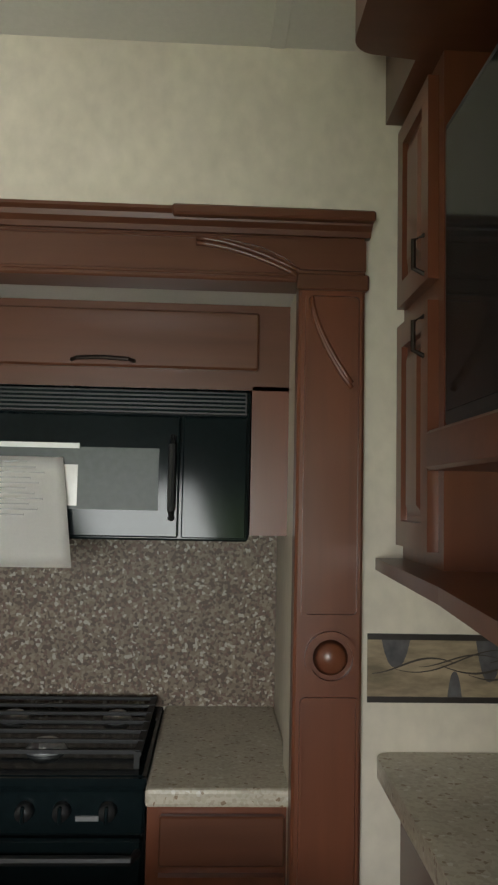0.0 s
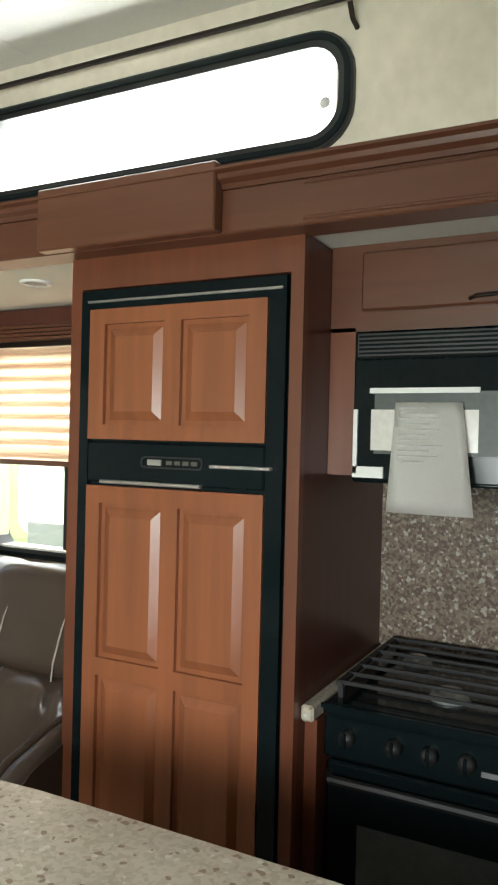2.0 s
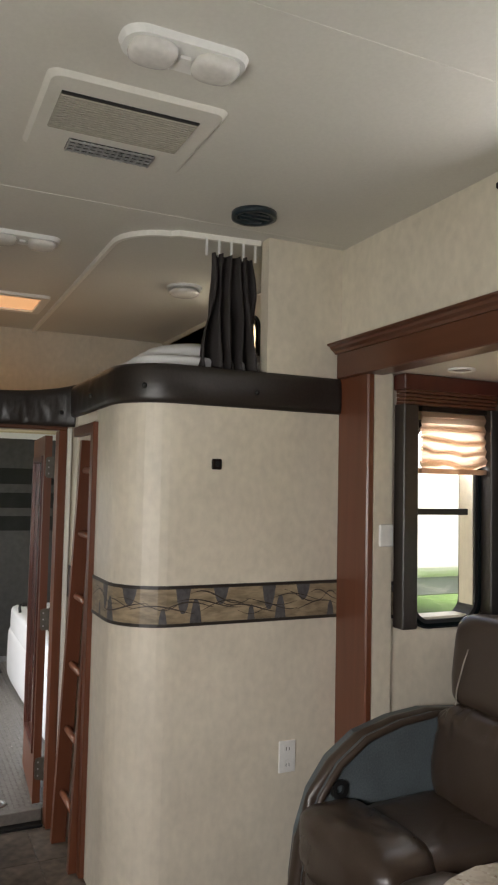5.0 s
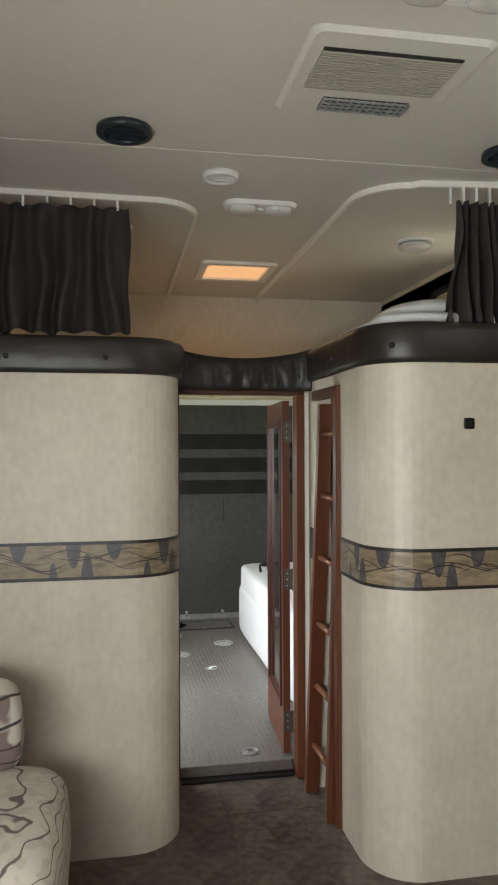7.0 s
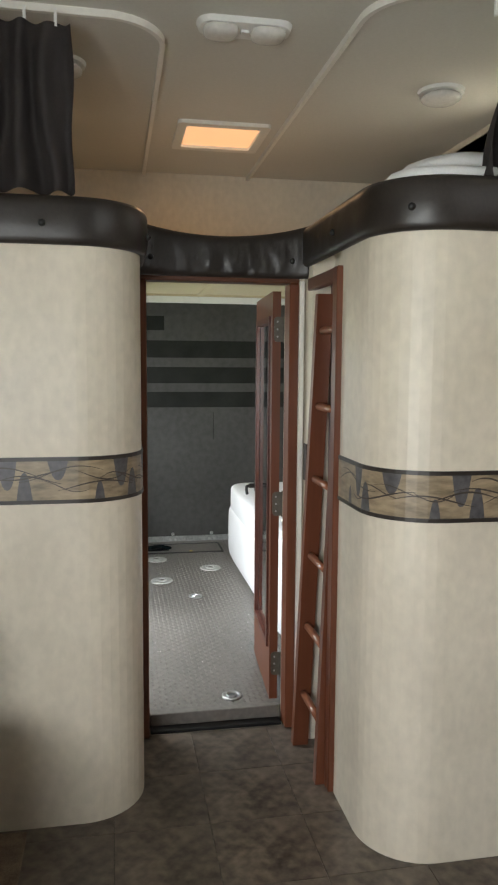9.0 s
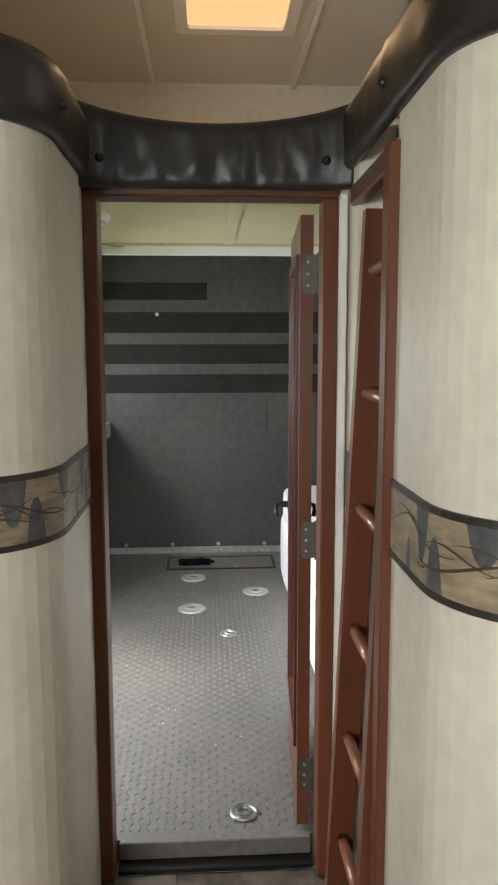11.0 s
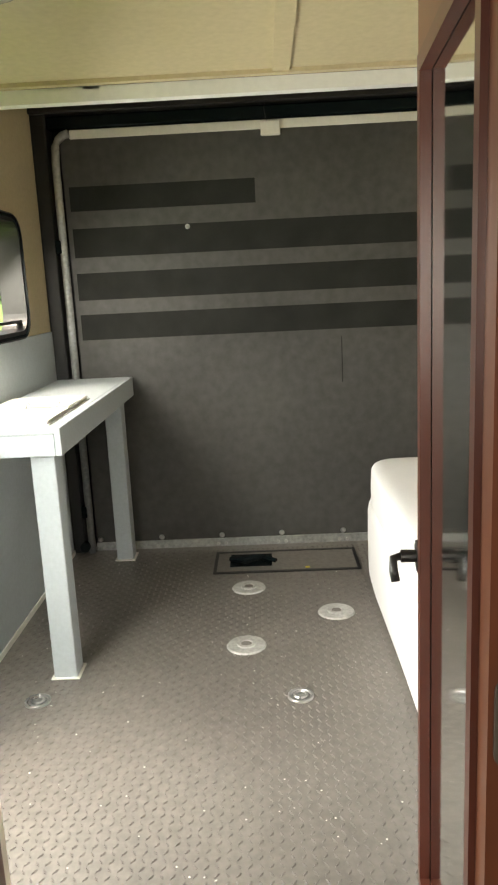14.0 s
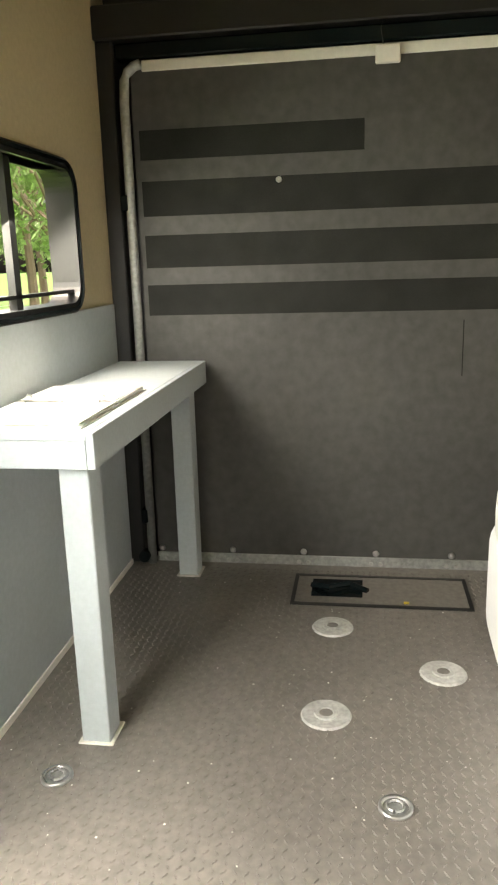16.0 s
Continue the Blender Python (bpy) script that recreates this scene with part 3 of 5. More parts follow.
# ceiling seams and the curtain tracks
for k, (u0, u1, v0, v1) in enumerate(((-1.50, -1.475, LY, WY), (-2.712, -2.692, LY, WY), (0.1, 0.135, LY, WY))):
    structure("ceiling_trim_%d" % (k + 1), B(u0, u1, v0, v1, ZC - 0.0025, ZC, bevel=0.001), M_CEIL, "white ceiling seam strip", "trim")
for path, lab in (([(-3.16, LY), (-3.17, 0.05)] + arc(-3.37, 0.18, 0.2, 0, 90)[1:] + [(-5.05, 0.385)], "street"), ([(-2.80, WY - 0.35), (-2.84, 1.15)] + arc(-3.06, 1.16, 0.2, 0, -90)[1:] + [(-5.05, 0.965)], "kitchen")):
    t = thing("curtain_track", (path[0][0], path[0][1], ZC), "white curved curtain track on ceiling", "curtain track", "curtain tracks")
    part("track", strip(bmesh.new(), path, ZC - 0.022, ZC, 0.016), M_SEAM, t)


def curtain(x, y0, y1, z0, z1, folds, label, gather=1.0):
    t = thing("bunk_curtain", (x, (y0 + y1) / 2, z0), label, "curtain", "bunk curtains")
    bm = bmesh.new()
    nu, nv = folds * 10, 14
    rows = []
    for j in range(nv + 1):
        k = j / nv
        row = []
        for i in range(nu + 1):
            s = i / nu
            c = (y0 + y1) / 2
            y = c + (y0 + (y1 - y0) * s - c) * (1 - (gather - 1) * k)
            y += 0.02 * noise.noise((s * 6, k * 2, x))
            dx = 0.062 * math.sin(s * folds * 2 * math.pi + 3.4 * noise.noise((s * 5, k * 1.6, 3))) * (0.45 + 0.75 * (1 - k)) * (0.75 + 0.7 * noise.noise((s * 9, 2, x)))
            row.append(bm.verts.new((x + dx, y, z0 + (z1 - z0) * k + 0.016 * noise.noise((s * 7, 1, x)) * (1 - k))))
        rows.append(row)
    for a, b in zip(rows, rows[1:]):
        for i in range(nu):
            bm.faces.new((a[i], a[i + 1], b[i + 1], b[i]))
    bmesh.ops.solidify(bm, geom=bm.faces[:], thickness=0.003)
    part("cloth", bm, M_CURTAIN, t, "", True)
    for i in range(folds):
        y = y0 + (y1 - y0) * (i + 0.5) / folds
        part("glider", B(x - 0.004, x + 0.004, y - 0.004, y + 0.004, z1 - 0.01, ZC - 0.02), M_WHITEPAINT, t)
    return t


curtain(-2.80, 1.225, 1.485, 1.975, 2.45, 5, "charcoal fabric curtain drawn to the wall above bunk", 1.35)
curtain(-3.15, -0.70, 0.09, 1.985, 2.47, 9, "charcoal pleated fabric curtain hanging above bunk")

# ---------------------------------------------------------------- slide-out timber surround
t = thing("slide_surround", (0.25, WY, 0), "carved cherry wood trim around slide-out opening", "trim", "", "structure")
part("header", B(-2.715, 0.312, WY - 0.035, WY + 0.06, 1.99, 2.092, bevel=0.004), M_CHERRY_X, t)
bm = bmesh.new()
prof = [(0, 2.09), (-0.02, 2.09), (-0.026, 2.100), (-0.040, 2.108), (-0.045, 2.118), (-0.058, 2.123), (-0.058, 2.13), (0, 2.13)]
for k, x in enumerate((-2.72, 0.322)):
    row = [bm.verts.new((x, WY - 0.02 + p[0], p[1])) for p in prof]
    if k:
        for i in range(len(prof)):
            bm.faces.new((last[i], last[(i + 1) % len(prof)], row[(i + 1) % len(prof)], row[i]))
        bm.faces.new(row)
    else:
        bm.faces.new(row[::-1])
    last = row
part("crown", bm, M_CHERRY_X, t)
part("bead", B(-0.66, 0.165, WY - 0.040, WY - 0.034, 2.0, 2.008, bevel=0.002), M_CHERRY_X, t)
part("bead", B(-0.66, 0.165, WY - 0.040, WY - 0.034, 2.078, 2.084, bevel=0.002), M_CHERRY_X, t)
post = part("post", B(0.170, 0.311, WY - 0.04, WY + 0.02, 0, 2.0, bevel=0.006), M_CHERRY, t)
for z0, z1 in ((0.12, 1.13), (1.29, 1.965)):
    part("bead", ring(bmesh.new(), "y", rrect(0.184, 0.304, z0, z1, 0.012), rrect(0.190, 0.298, z0 + 0.006, z1 - 0.006, 0.01), WY - 0.049, WY - 0.039), M_CHERRY, post)
part("medallion", disc(bmesh.new(), "y", 0.246, 1.209, 0.036, WY - 0.04, WY - 0.058, 28, 0.026), M_CHERRY, post, "", True)
part("medallion_ring", ring(bmesh.new(), "y", circle(0.246, 1.209, 0.054), circle(0.246, 1.209, 0.045), WY - 0.04, WY - 0.053), M_CHERRY, post)
part("block", B(0.165, 0.317, WY - 0.05, WY - 0.03, 1.972, 2.006, bevel=0.003), M_CHERRY_X, t)
part("crown_block", B(-0.10, 0.325, WY - 0.083, WY - 0.03, 2.112, 2.134, bevel=0.004), M_CHERRY_X, t)
for dz in (0.0, 0.011):
    part("carving", tube(bmesh.new(), [(0.196 + 0.088 * (q / 12) ** 1.3, WY - 0.041, 1.955 + dz - 0.19 * (q / 12) ** 0.8) for q in range(13)], 0.0055), M_CHERRY, post, "", True)
    part("carving", tube(bmesh.new(), [(-0.05 + 0.215 * (q / 12) ** 0.9, WY - 0.036, 2.078 - dz - 0.062 * (q / 12) ** 1.5) for q in range(13)], 0.0055), M_CHERRY_X, t, "", True)
part("gusset", slab(bmesh.new(), "y", [(0.172, 2.016), (0.312, 2.016), (0.312, 2.08), (0.0, 2.08), (0.09, 2.062), (0.14, 2.04)], WY - 0.034, WY - 0.041), M_CHERRY_X, t)
part("left_post", B(-2.734, -2.522, WY - 0.012, WY + 0.02, 0, 2.0, bevel=0.006), M_CHERRY, t)
part("lining", B(-2.545, -2.524, WY + 0.021, 1.935, 0, 2.0), M_WALL, t, "cream lining strip")
part("lining", B(0.176, 0.194, WY + 0.021, 2.03, 0, 2.0), M_WALL, t, "cream lining strip")


# ---------------------------------------------------------------- windows
def rv_window(name, ax, u0, u1, v0, v1, w0, w1, wg, label, bars=(), r=0.07):
    t = thing(name, AX[ax]((u0 + u1) / 2, v0, w0), label, "window", "", "structure")
    part("window_frame", ring(bmesh.new(), ax, rrect(u0, u1, v0, v1, r + 0.03), rrect(u0 + 0.035, u1 - 0.035, v0 + 0.035, v1 - 0.035, r), w0, w1), M_BLACKMATT, t)
    part("inner_bead", ring(bmesh.new(), ax, rrect(u0 + 0.008, u1 - 0.008, v0 + 0.008, v1 - 0.008, r + 0.02), rrect(u0 + 0.02, u1 - 0.02, v0 + 0.02, v1 - 0.02, r + 0.01), w0 + 0.006 * math.copysign(1, w0 - w1), w0), M_BLACK, t)
    g = part("pane", slab(bmesh.new(), ax, rrect(u0 + 0.03, u1 - 0.03, v0 + 0.03, v1 - 0.03, r), wg, wg + 0.003), M_GLASS, t)
    g.visible_shadow = False
    for b in bars:
        bu0, bu1, bv0, bv1 = b
        part("glazing_bar", B(*([wg - 0.012, wg + 0.012, bu0, bu1, bv0, bv1] if ax == "x" else [bu0, bu1, wg - 0.012, wg + 0.012, bv0, bv1])), M_BLACKMATT, t)
    return t


rv_window("window_1", "y", -1.70, -0.56, 2.153, 2.418, WY - 0.014, WY + 0.09, WY + 0.05, "long high black-framed window glowing with daylight")
part("latch", disc(bmesh.new(), "y", -0.645, 2.28, 0.013, WY + 0.035, WY + 0.05), M_ALU, bpy.data.objects["window_1"])
rv_window("window_2", "y", -2.345, -1.46, 1.04, 1.87, 2.505, 2.61, 2.56, "black-framed slide-out window looking onto parked trailer", [(-1.965, -1.925, 1.07, 1.85)])
rv_window("window_3", "x", 2.02, 2.39, 1.005, 1.84, -2.53, -2.63, -2.58, "black-framed side window with sliding sash", [(2.05, 2.36, 1.45, 1.475)])
rv_window("window_4", "y", -4.26, -3.49, 2.09, 2.43, WY - 0.014, WY + 0.09, WY + 0.05, "small loft window with warm daylight")
t = thing("window_5", (-0.45, LY, 1.0), "black-framed street-side window", "window", "", "structure")
part("window_frame", ring(bmesh.new(), "y", rrect(-1.33, 0.43, 1.02, 1.68, 0.06), rrect(-1.29, 0.39, 1.06, 1.64, 0.05), LY + 0.012, LY - 0.09), M_BLACKMATT, t)
# curtain rod over the high window
t = thing("curtain_rod", (-1.2, WY, 2.47), "thin dark metal curtain rod on brackets", "curtain rod")
part("rod", tube(bmesh.new(), [(-1.785, WY - 0.05, 2.455), (-0.52, WY - 0.05, 2.45)], 0.007), M_BRONZE, t)
for x in (-1.755, -0.56):
    part("bracket", tube(bmesh.new(), [(x, WY, 2.41), (x, WY - 0.03, 2.415), (x, WY - 0.05, 2.44)], 0.006), M_BRONZE, t)
for x, z in ((-1.79, 2.455), (-0.515, 2.45)):
    part("finial", B(x - 0.015, x + 0.015, WY - 0.06, WY - 0.04, z - 0.01, z + 0.01, bevel=0.004), M_BRONZE, t)


def pleated_shade(name, ax, u0, u1, z0, z1, w, out, label, crumple=0.0):
    t = thing(name, AX[ax]((u0 + u1) / 2, z0, w), label, "blind", "pleated blinds")
    bm = bmesh.new()
    n = max(4, int((z1 - z0) / 0.044))
    nu = 16

    def sheet(levels):
        rows = []
        for z, d in levels:
            row = []
            for i in range(nu + 1):
                u = u0 + (u1 - u0) * i / nu
                k = crumple * noise.noise((u * 9, z * 14, 5)) * max(0, 1 - (z - z0) / 0.2)
                row.append(bm.verts.new(AX[ax](u, z + k, w + out * (d + abs(k) * 0.5))))
            rows.append(row)
        for a, b in zip(rows, rows[1:]):
            for i in range(nu):
                bm.faces.new((a[i], a[i + 1], b[i + 1], b[i]))

    pitch = (z1 - z0) / n
    sheet([(z0 + pitch * j / 2, 0.016 if j % 2 else 0.004) for j in range(2 * n + 1)])
    for j in range(n):
        sheet([(z0 + pitch * (j + q), d) for q, d in ((0.22, 0.004), (0.5, -0.004), (0.70, 0.004))])
    part("cloth", bm, M_SHADE, t)
    f = lambda z0_, z1_, d: slab(bmesh.new(), ax, [(u0 - 0.004, z0_), (u1 + 0.004, z0_), (u1 + 0.004, z1_), (u0 - 0.004, z1_)], w - out * 0.006, w + out * d)
    part("bottom_rail", f(z0 - 0.02, z0, 0.018), M_SHADE if crumple else M_CHERRY_X, t)
    part("head_rail", f(z1, z1 + 0.02, 0.018), M_BRONZE, t)
    return t


pleated_shade("pleated_blind", "y", -2.335, -1.38, 1.425, 1.86, 2.485, -1, "tan pleated fabric blind drawn half down")
pleated_shade("pleated_blind", "x", 2.06, 2.385, 1.635, 1.86, -2.515, 1, "tan pleated fabric blind, crumpled and bunched up", 0.035)
t = thing("window_valance", (-1.9, 2.5, 1.86), "dark stained valance box with striped fabric band", "valance", "valances")
part("board", B(-2.525, -1.357, 2.42, 2.50, 1.935, 1.996, bevel=0.004), M_DARKWOOD, t)
for k in range(4):
    part("stripe", B(-2.44, -1.357, 2.43 - 0.002 * k, 2.49, 1.88 + 0.0145 * k, 1.892 + 0.0145 * k, bevel=0.002), M_CHERRY_X, t, "reddish striped cloth")
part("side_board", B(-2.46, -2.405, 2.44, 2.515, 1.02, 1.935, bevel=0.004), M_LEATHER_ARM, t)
t = thing("window_valance", (-2.54, 2.2, 1.86), "dark stained valance box with striped fabric band", "valance", "valances")
part("board", B(-2.535, -2.46, 1.945, 2.418, 1.935, 1.996, bevel=0.004), M_DARKWOOD, t)
for k in range(4):
    part("stripe", B(-2.53, -2.475 + 0.002 * k, 1.955, 2.418, 1.88 + 0.0145 * k, 1.892 + 0.0145 * k, bevel=0.002), M_CHERRY_X, t, "reddish striped cloth")
part("side_board", B(-2.535, -2.47, 1.95, 2.02, 1.02, 1.88, bevel=0.004), M_VINYL, t)
part("side_board", B(-2.535, -2.47, 2.385, 2.44, 1.02, 1.88, bevel=0.004), M_VINYL, t)
t = thing("thermostat", (-2.54, 1.92, 1.33), "small cream plastic switch box on slide wall", "switch")
part("box", B(-2.54, -2.515, 1.875, 1.94, 1.33, 1.415, bevel=0.005), M_WHITEPAINT, t)
for x in (-1.69, -2.3):
    t = thing("downlight", (x, 2.08, 2.0), "small round white recessed ceiling downlight, unlit", "downlight", "slide-out downlights")
    part("trim_ring", ring(bmesh.new(), "z", circle(x, 2.08, 0.05), circle(x, 2.08, 0.036), 1.993, 2.0), M_WHITEPAINT, t)
    part("lens", disc(bmesh.new(), "z", x, 2.08, 0.036, 1.995, 1.999), M_LENS, t)

# ---------------------------------------------------------------- refrigerator
t = thing("refrigerator", (-1.02, 1.9, 0), "built-in refrigerator with cherry wood door panels", "refrigerator")
part("surround", ring(bmesh.new(), "y", [(-0.684, 0.0), (-0.684, 1.995), (-1.357, 1.995), (-1.357, 0.0)], [(-0.716, 0.07), (-0.716, 1.908), (-1.320, 1.908), (-1.320, 0.07)], 1.865, 1.89), M_CHERRY, t)
part("side_panel", B(-0.706, -0.684, 1.89, 2.52, 0, 1.995), M_DARKWOOD, t)
part("side_panel", B(-1.357, -1.335, 1.89, 2.52, 0, 1.995), M_DARKWOOD, t)
part("body", B(-1.318, -0.718, 1.872, 2.48, 0.08, 1.906, bevel=0.004), M_BLACK, t)
part("black_frame", ring(bmesh.new(), "y", [(-0.722, 0.09), (-0.722, 1.90), (-1.314, 1.90), (-1.314, 0.09)], [(-0.766, 0.13), (-0.766, 1.852), (-1.285, 1.852), (-1.285, 0.13)], 1.855, 1.872), M_BLACK, t)
part("trim_line", B(-1.29, -0.73, 1.849, 1.857, 1.868, 1.874), M_STEEL, t)
panel_door("y", -1.283, -0.768, 1.515, 1.851, 1.872, -1, t, [(-1.235, -1.05, 1.553, 1.812), (-1.002, -0.815, 1.553, 1.812)], M_CHERRY_DOOR, "freezer_door")
panel_door("y", -1.283, -0.768, 0.16, 1.395, 1.872, -1, t, [(-1.24, -1.045, 0.95, 1.35), (-1.0, -0.81, 0.95, 1.35), (-1.24, -1.045, 0.24, 0.905), (-1.0, -0.81, 0.24, 0.905)], M_CHERRY_DOOR, "fridge_door")
cp = part("control_panel", B(-1.283, -0.768, 1.852, 1.872, 1.405, 1.508, bevel=0.004), M_BLACK, t)
part("display", ring(bmesh.new(), "y", rrect(-1.11, -0.93, 1.445, 1.475, 0.012), rrect(-1.106, -0.934, 1.449, 1.471, 0.01), 1.848, 1.853), M_BLACKMATT, cp)
part("button", B(-1.09, -1.05, 1.848, 1.853, 1.453, 1.467), M_STEEL, cp)
for k in range(4):
    part("button", B(-1.035 + 0.024 * k, -1.018 + 0.024 * k, 1.849, 1.853, 1.455, 1.465), M_HINGE, cp)
part("handle", B(-1.23, -0.93, 1.835, 1.853, 1.402, 1.411, bevel=0.002), M_STEEL, cp)
part("handle", B(-0.905, -0.745, 1.835, 1.853, 1.452, 1.460, bevel=0.002), M_STEEL, cp)
t = thing("fridge_header", (-1.1, WY, 1.99), "plain cherry fascia board over refrigerator", "trim", "", "structure")
part("fascia", B(-1.385, -0.86, WY - 0.075, WY - 0.037, 1.99, 2.148, bevel=0.004), M_CHERRY_X, t)

# ---------------------------------------------------------------- stove, worktop, microwave
t = thing("stove", (-0.39, 2.2, 0), "black gas range with three burners and oven", "stove")
part("body", B(-0.645, -0.135, 1.99, 2.50, 0.0, 0.885, bevel=0.006), M_BLACKMATT, t)
part("cooktop", B(-0.648, -0.132, 1.945, 2.51, 0.885, 0.915, bevel=0.01, seg=2), M_BLACK, t)
part("trim", B(-0.648, -0.132, 1.940, 1.948, 0.903, 0.913), M_BLACK, t)
cpn = part("control_panel", B(-0.645, -0.135, 1.955, 1.992, 0.785, 0.884, bevel=0.006), M_BLACK, t)
for x in (-0.585, -0.475, -0.395, -0.315, -0.215):
    k = part("knob", disc(bmesh.new(), "y", x, 0.84, 0.021, 1.957, 1.93, 18, 0.017), M_BLACKMATT, cpn, "", True)
    part("grip", B(x - 0.004, x + 0.004, 1.921, 1.932, 0.822, 0.858, bevel=0.002), M_BLACK, k)
part("badge", B(-0.285, -0.235, 1.951, 1.957, 0.818, 0.828), M_STEEL, cpn)
od = part("oven_door", B(-0.640, -0.140, 1.962, 1.99, 0.18, 0.775, bevel=0.006), M_BLACK, t)
part("window", B(-0.56, -0.22, 1.959, 1.963, 0.36, 0.64), M_SMOKED, od)
part("handle", tube(bmesh.new(), [(-0.63, 1.965, 0.745), (-0.62, 1.93, 0.745), (-0.16, 1.93, 0.745), (-0.15, 1.965, 0.745)], 0.011), M_BLACKMATT, od)
for x, y, r in ((-0.53, 2.36, 0.042), (-0.25, 2.36, 0.042), (-0.39, 2.12, 0.05)):
    b = part("burner", disc(bmesh.new(), "z", x, y, r, 0.915, 0.928, 24, r * 0.85), M_ALU, t, "", True)
    part("cap", disc(bmesh.new(), "z", x, y, r * 0.72, 0.929, 0.938, 20, r * 0.6), M_STEEL, b)
g = part("grate", B(-0.63, -0.615, 1.99, 2.47, 0.944, 0.953), M_IRON, t)
part("bar", B(-0.165, -0.15, 1.99, 2.47, 0.944, 0.953), M_IRON, g)
for k in range(7):
    y = 2.0 + 0.075 * k
    part("bar", B(-0.63, -0.15, y - 0.004, y + 0.004, 0.946, 0.955), M_IRON, g)
for x in (-0.62, -0.16):
    for y in (2.0, 2.46):
        part("foot", B(x - 0.006, x + 0.006, y - 0.006, y + 0.006, 0.914, 0.946), M_IRON, g)
t = thing("base_cabinet", (0.03, 2.1, 0), "cherry base cabinet beside stove", "cabinet")
part("body", B(-0.128, 0.19, 1.93, 2.5, 0, 0.875), M_CHERRY, t)
part("drawer", B(-0.10, 0.17, 1.908, 1.93, 0.74, 0.845, bevel=0.004), M_CHERRY_X, t)
panel_door("y", -0.10, 0.17, 0.1, 0.72, 1.93, -1, t, [(-0.045, 0.115, 0.16, 0.66)], M_CHERRY)
t = thing("worktop", (0.03, 2.2, 0.88), "speckled beige worktop with rounded front edge", "worktop")
part("slab", B(-0.13, 0.194, 1.875, 2.518, 0.876, 0.915, bevel=0.009, seg=2), M_TOP, t)
part("upstand_strip", B(-0.683, -0.651, 1.90, 2.518, 0.876, 0.915, bevel=0.006), M_TOP, t)
t = thing("filler_cabinet", (-0.667, 2.1, 0), "narrow cherry filler beside stove", "cabinet")
part("body", B(-0.683, -0.652, 1.93, 2.5, 0, 0.875), M_CHERRY, t)
structure("backsplash", B(-0.684, 0.194, 2.505, 2.519, 0.916, 1.44), M_MOSAIC, "brown and cream pebble mosaic backsplash", "backsplash")
t = thing("wall_cabinet", (-0.25, 2.2, 1.44), "cherry wall cabinet around the microwave", "cabinet")
part("body", B(-0.683, 0.194, 2.05, 2.5, 1.80, 1.999), M_CHERRY_X, t)
part("stile", B(0.087, 0.194, 2.035, 2.5, 1.442, 1.80), M_CHERRY, t)
part("stile", B(-0.683, -0.618, 2.035, 2.5, 1.442, 1.80), M_CHERRY, t)
part("rail", B(-0.683, 0.194, 2.035, 2.05, 1.79, 1.999), M_CHERRY_X, t)
d = part("flap_door", B(-0.60, 0.10, 2.014, 2.034, 1.836, 1.977, bevel=0.005), M_CHERRY_X, t)
part("handle", tube(bmesh.new(), [(-0.345, 2.014, 1.850), (-0.33, 1.997, 1.852), (-0.27, 1.993, 1.854), (-0.21, 1.997, 1.852), (-0.197, 2.014, 1.850)], 0.005), M_BRONZE, d)
t = thing("microwave", (-0.26, 2.2, 1.43), "black built-in microwave with glossy door", "microwave")
part("body", B(-0.614, 0.083, 2.02, 2.48, 1.427, 1.788, bevel=0.005), M_BLACK, t)
part("grille", B(-0.605, 0.075, 2.012, 2.022, 1.725, 1.782, bevel=0.002), M_BLACKMATT, t)
for k in range(5):
    part("slat", B(-0.60, 0.07, 2.008, 2.013, 1.731 + 0.010 * k, 1.736 + 0.010 * k), M_BLACK, t)
d = part("door", B(-0.608, -0.082, 2.002, 2.021, 1.434, 1.72, bevel=0.004), M_BLACK, t)
part("window", B(-0.555, -0.13, 1.999, 2.003, 1.497, 1.642), M_SMOKED, d)
part("handle", tube(bmesh.new(), [(-0.098, 2.003, 1.48), (-0.098, 1.978, 1.5), (-0.098, 1.975, 1.58), (-0.098, 1.978, 1.65), (-0.098, 2.003, 1.67)], 0.009), M_BLACKMATT, d)
k = part("keypad", B(-0.075, 0.076, 2.004, 2.021, 1.434, 1.72, bevel=0.003), M_BLACK, t)
part("display", B(-0.05, 0.05, 2.001, 2.005, 1.645, 1.685), M_BLACK, k)
for r in range(5):
    for c in range(3):
        part("key", B(-0.048 + 0.036 * c, -0.02 + 0.036 * c, 2.002, 2.005, 1.46 + 0.034 * r, 1.483 + 0.034 * r), M_BLACK, k)
t = thing("paper_sleeve", (-0.5, 2.0, 1.44), "clear plastic sleeve with pale paper edges taped on microwave", "document sleeve")
part("top_edge", B(-0.565, -0.315, 1.992, 1.999, 1.638, 1.65), M_WHITEPAINT, t)
part("side_edge", B(-0.604, -0.594, 1.992, 1.999, 1.45, 1.60), M_WHITEPAINT, t)
part("bottom_edge", B(-0.604, -0.53, 1.992, 1.999, 1.44, 1.466), M_WHITEPAINT, t)
part("sheet", B(-0.562, -0.317, 1.9965, 1.999, 1.505, 1.60), M_LENS, t)
t = thing("hanging_paper", (-0.44, 1.98, 1.36), "white printed sheet hanging from microwave door", "paper")
bm = bmesh.new()
rows = []
for j in range(9):
    k = j / 8
    z = 1.616 - 0.250 * k
    rows.append([bm.verts.new((-0.502 - 0.008 * k + (0.152 + 0.042 * k) * i / 8, 1.988 - 0.03 * k - 0.006 * math.sin(i / 8 * 3.1), z)) for i in range(9)])
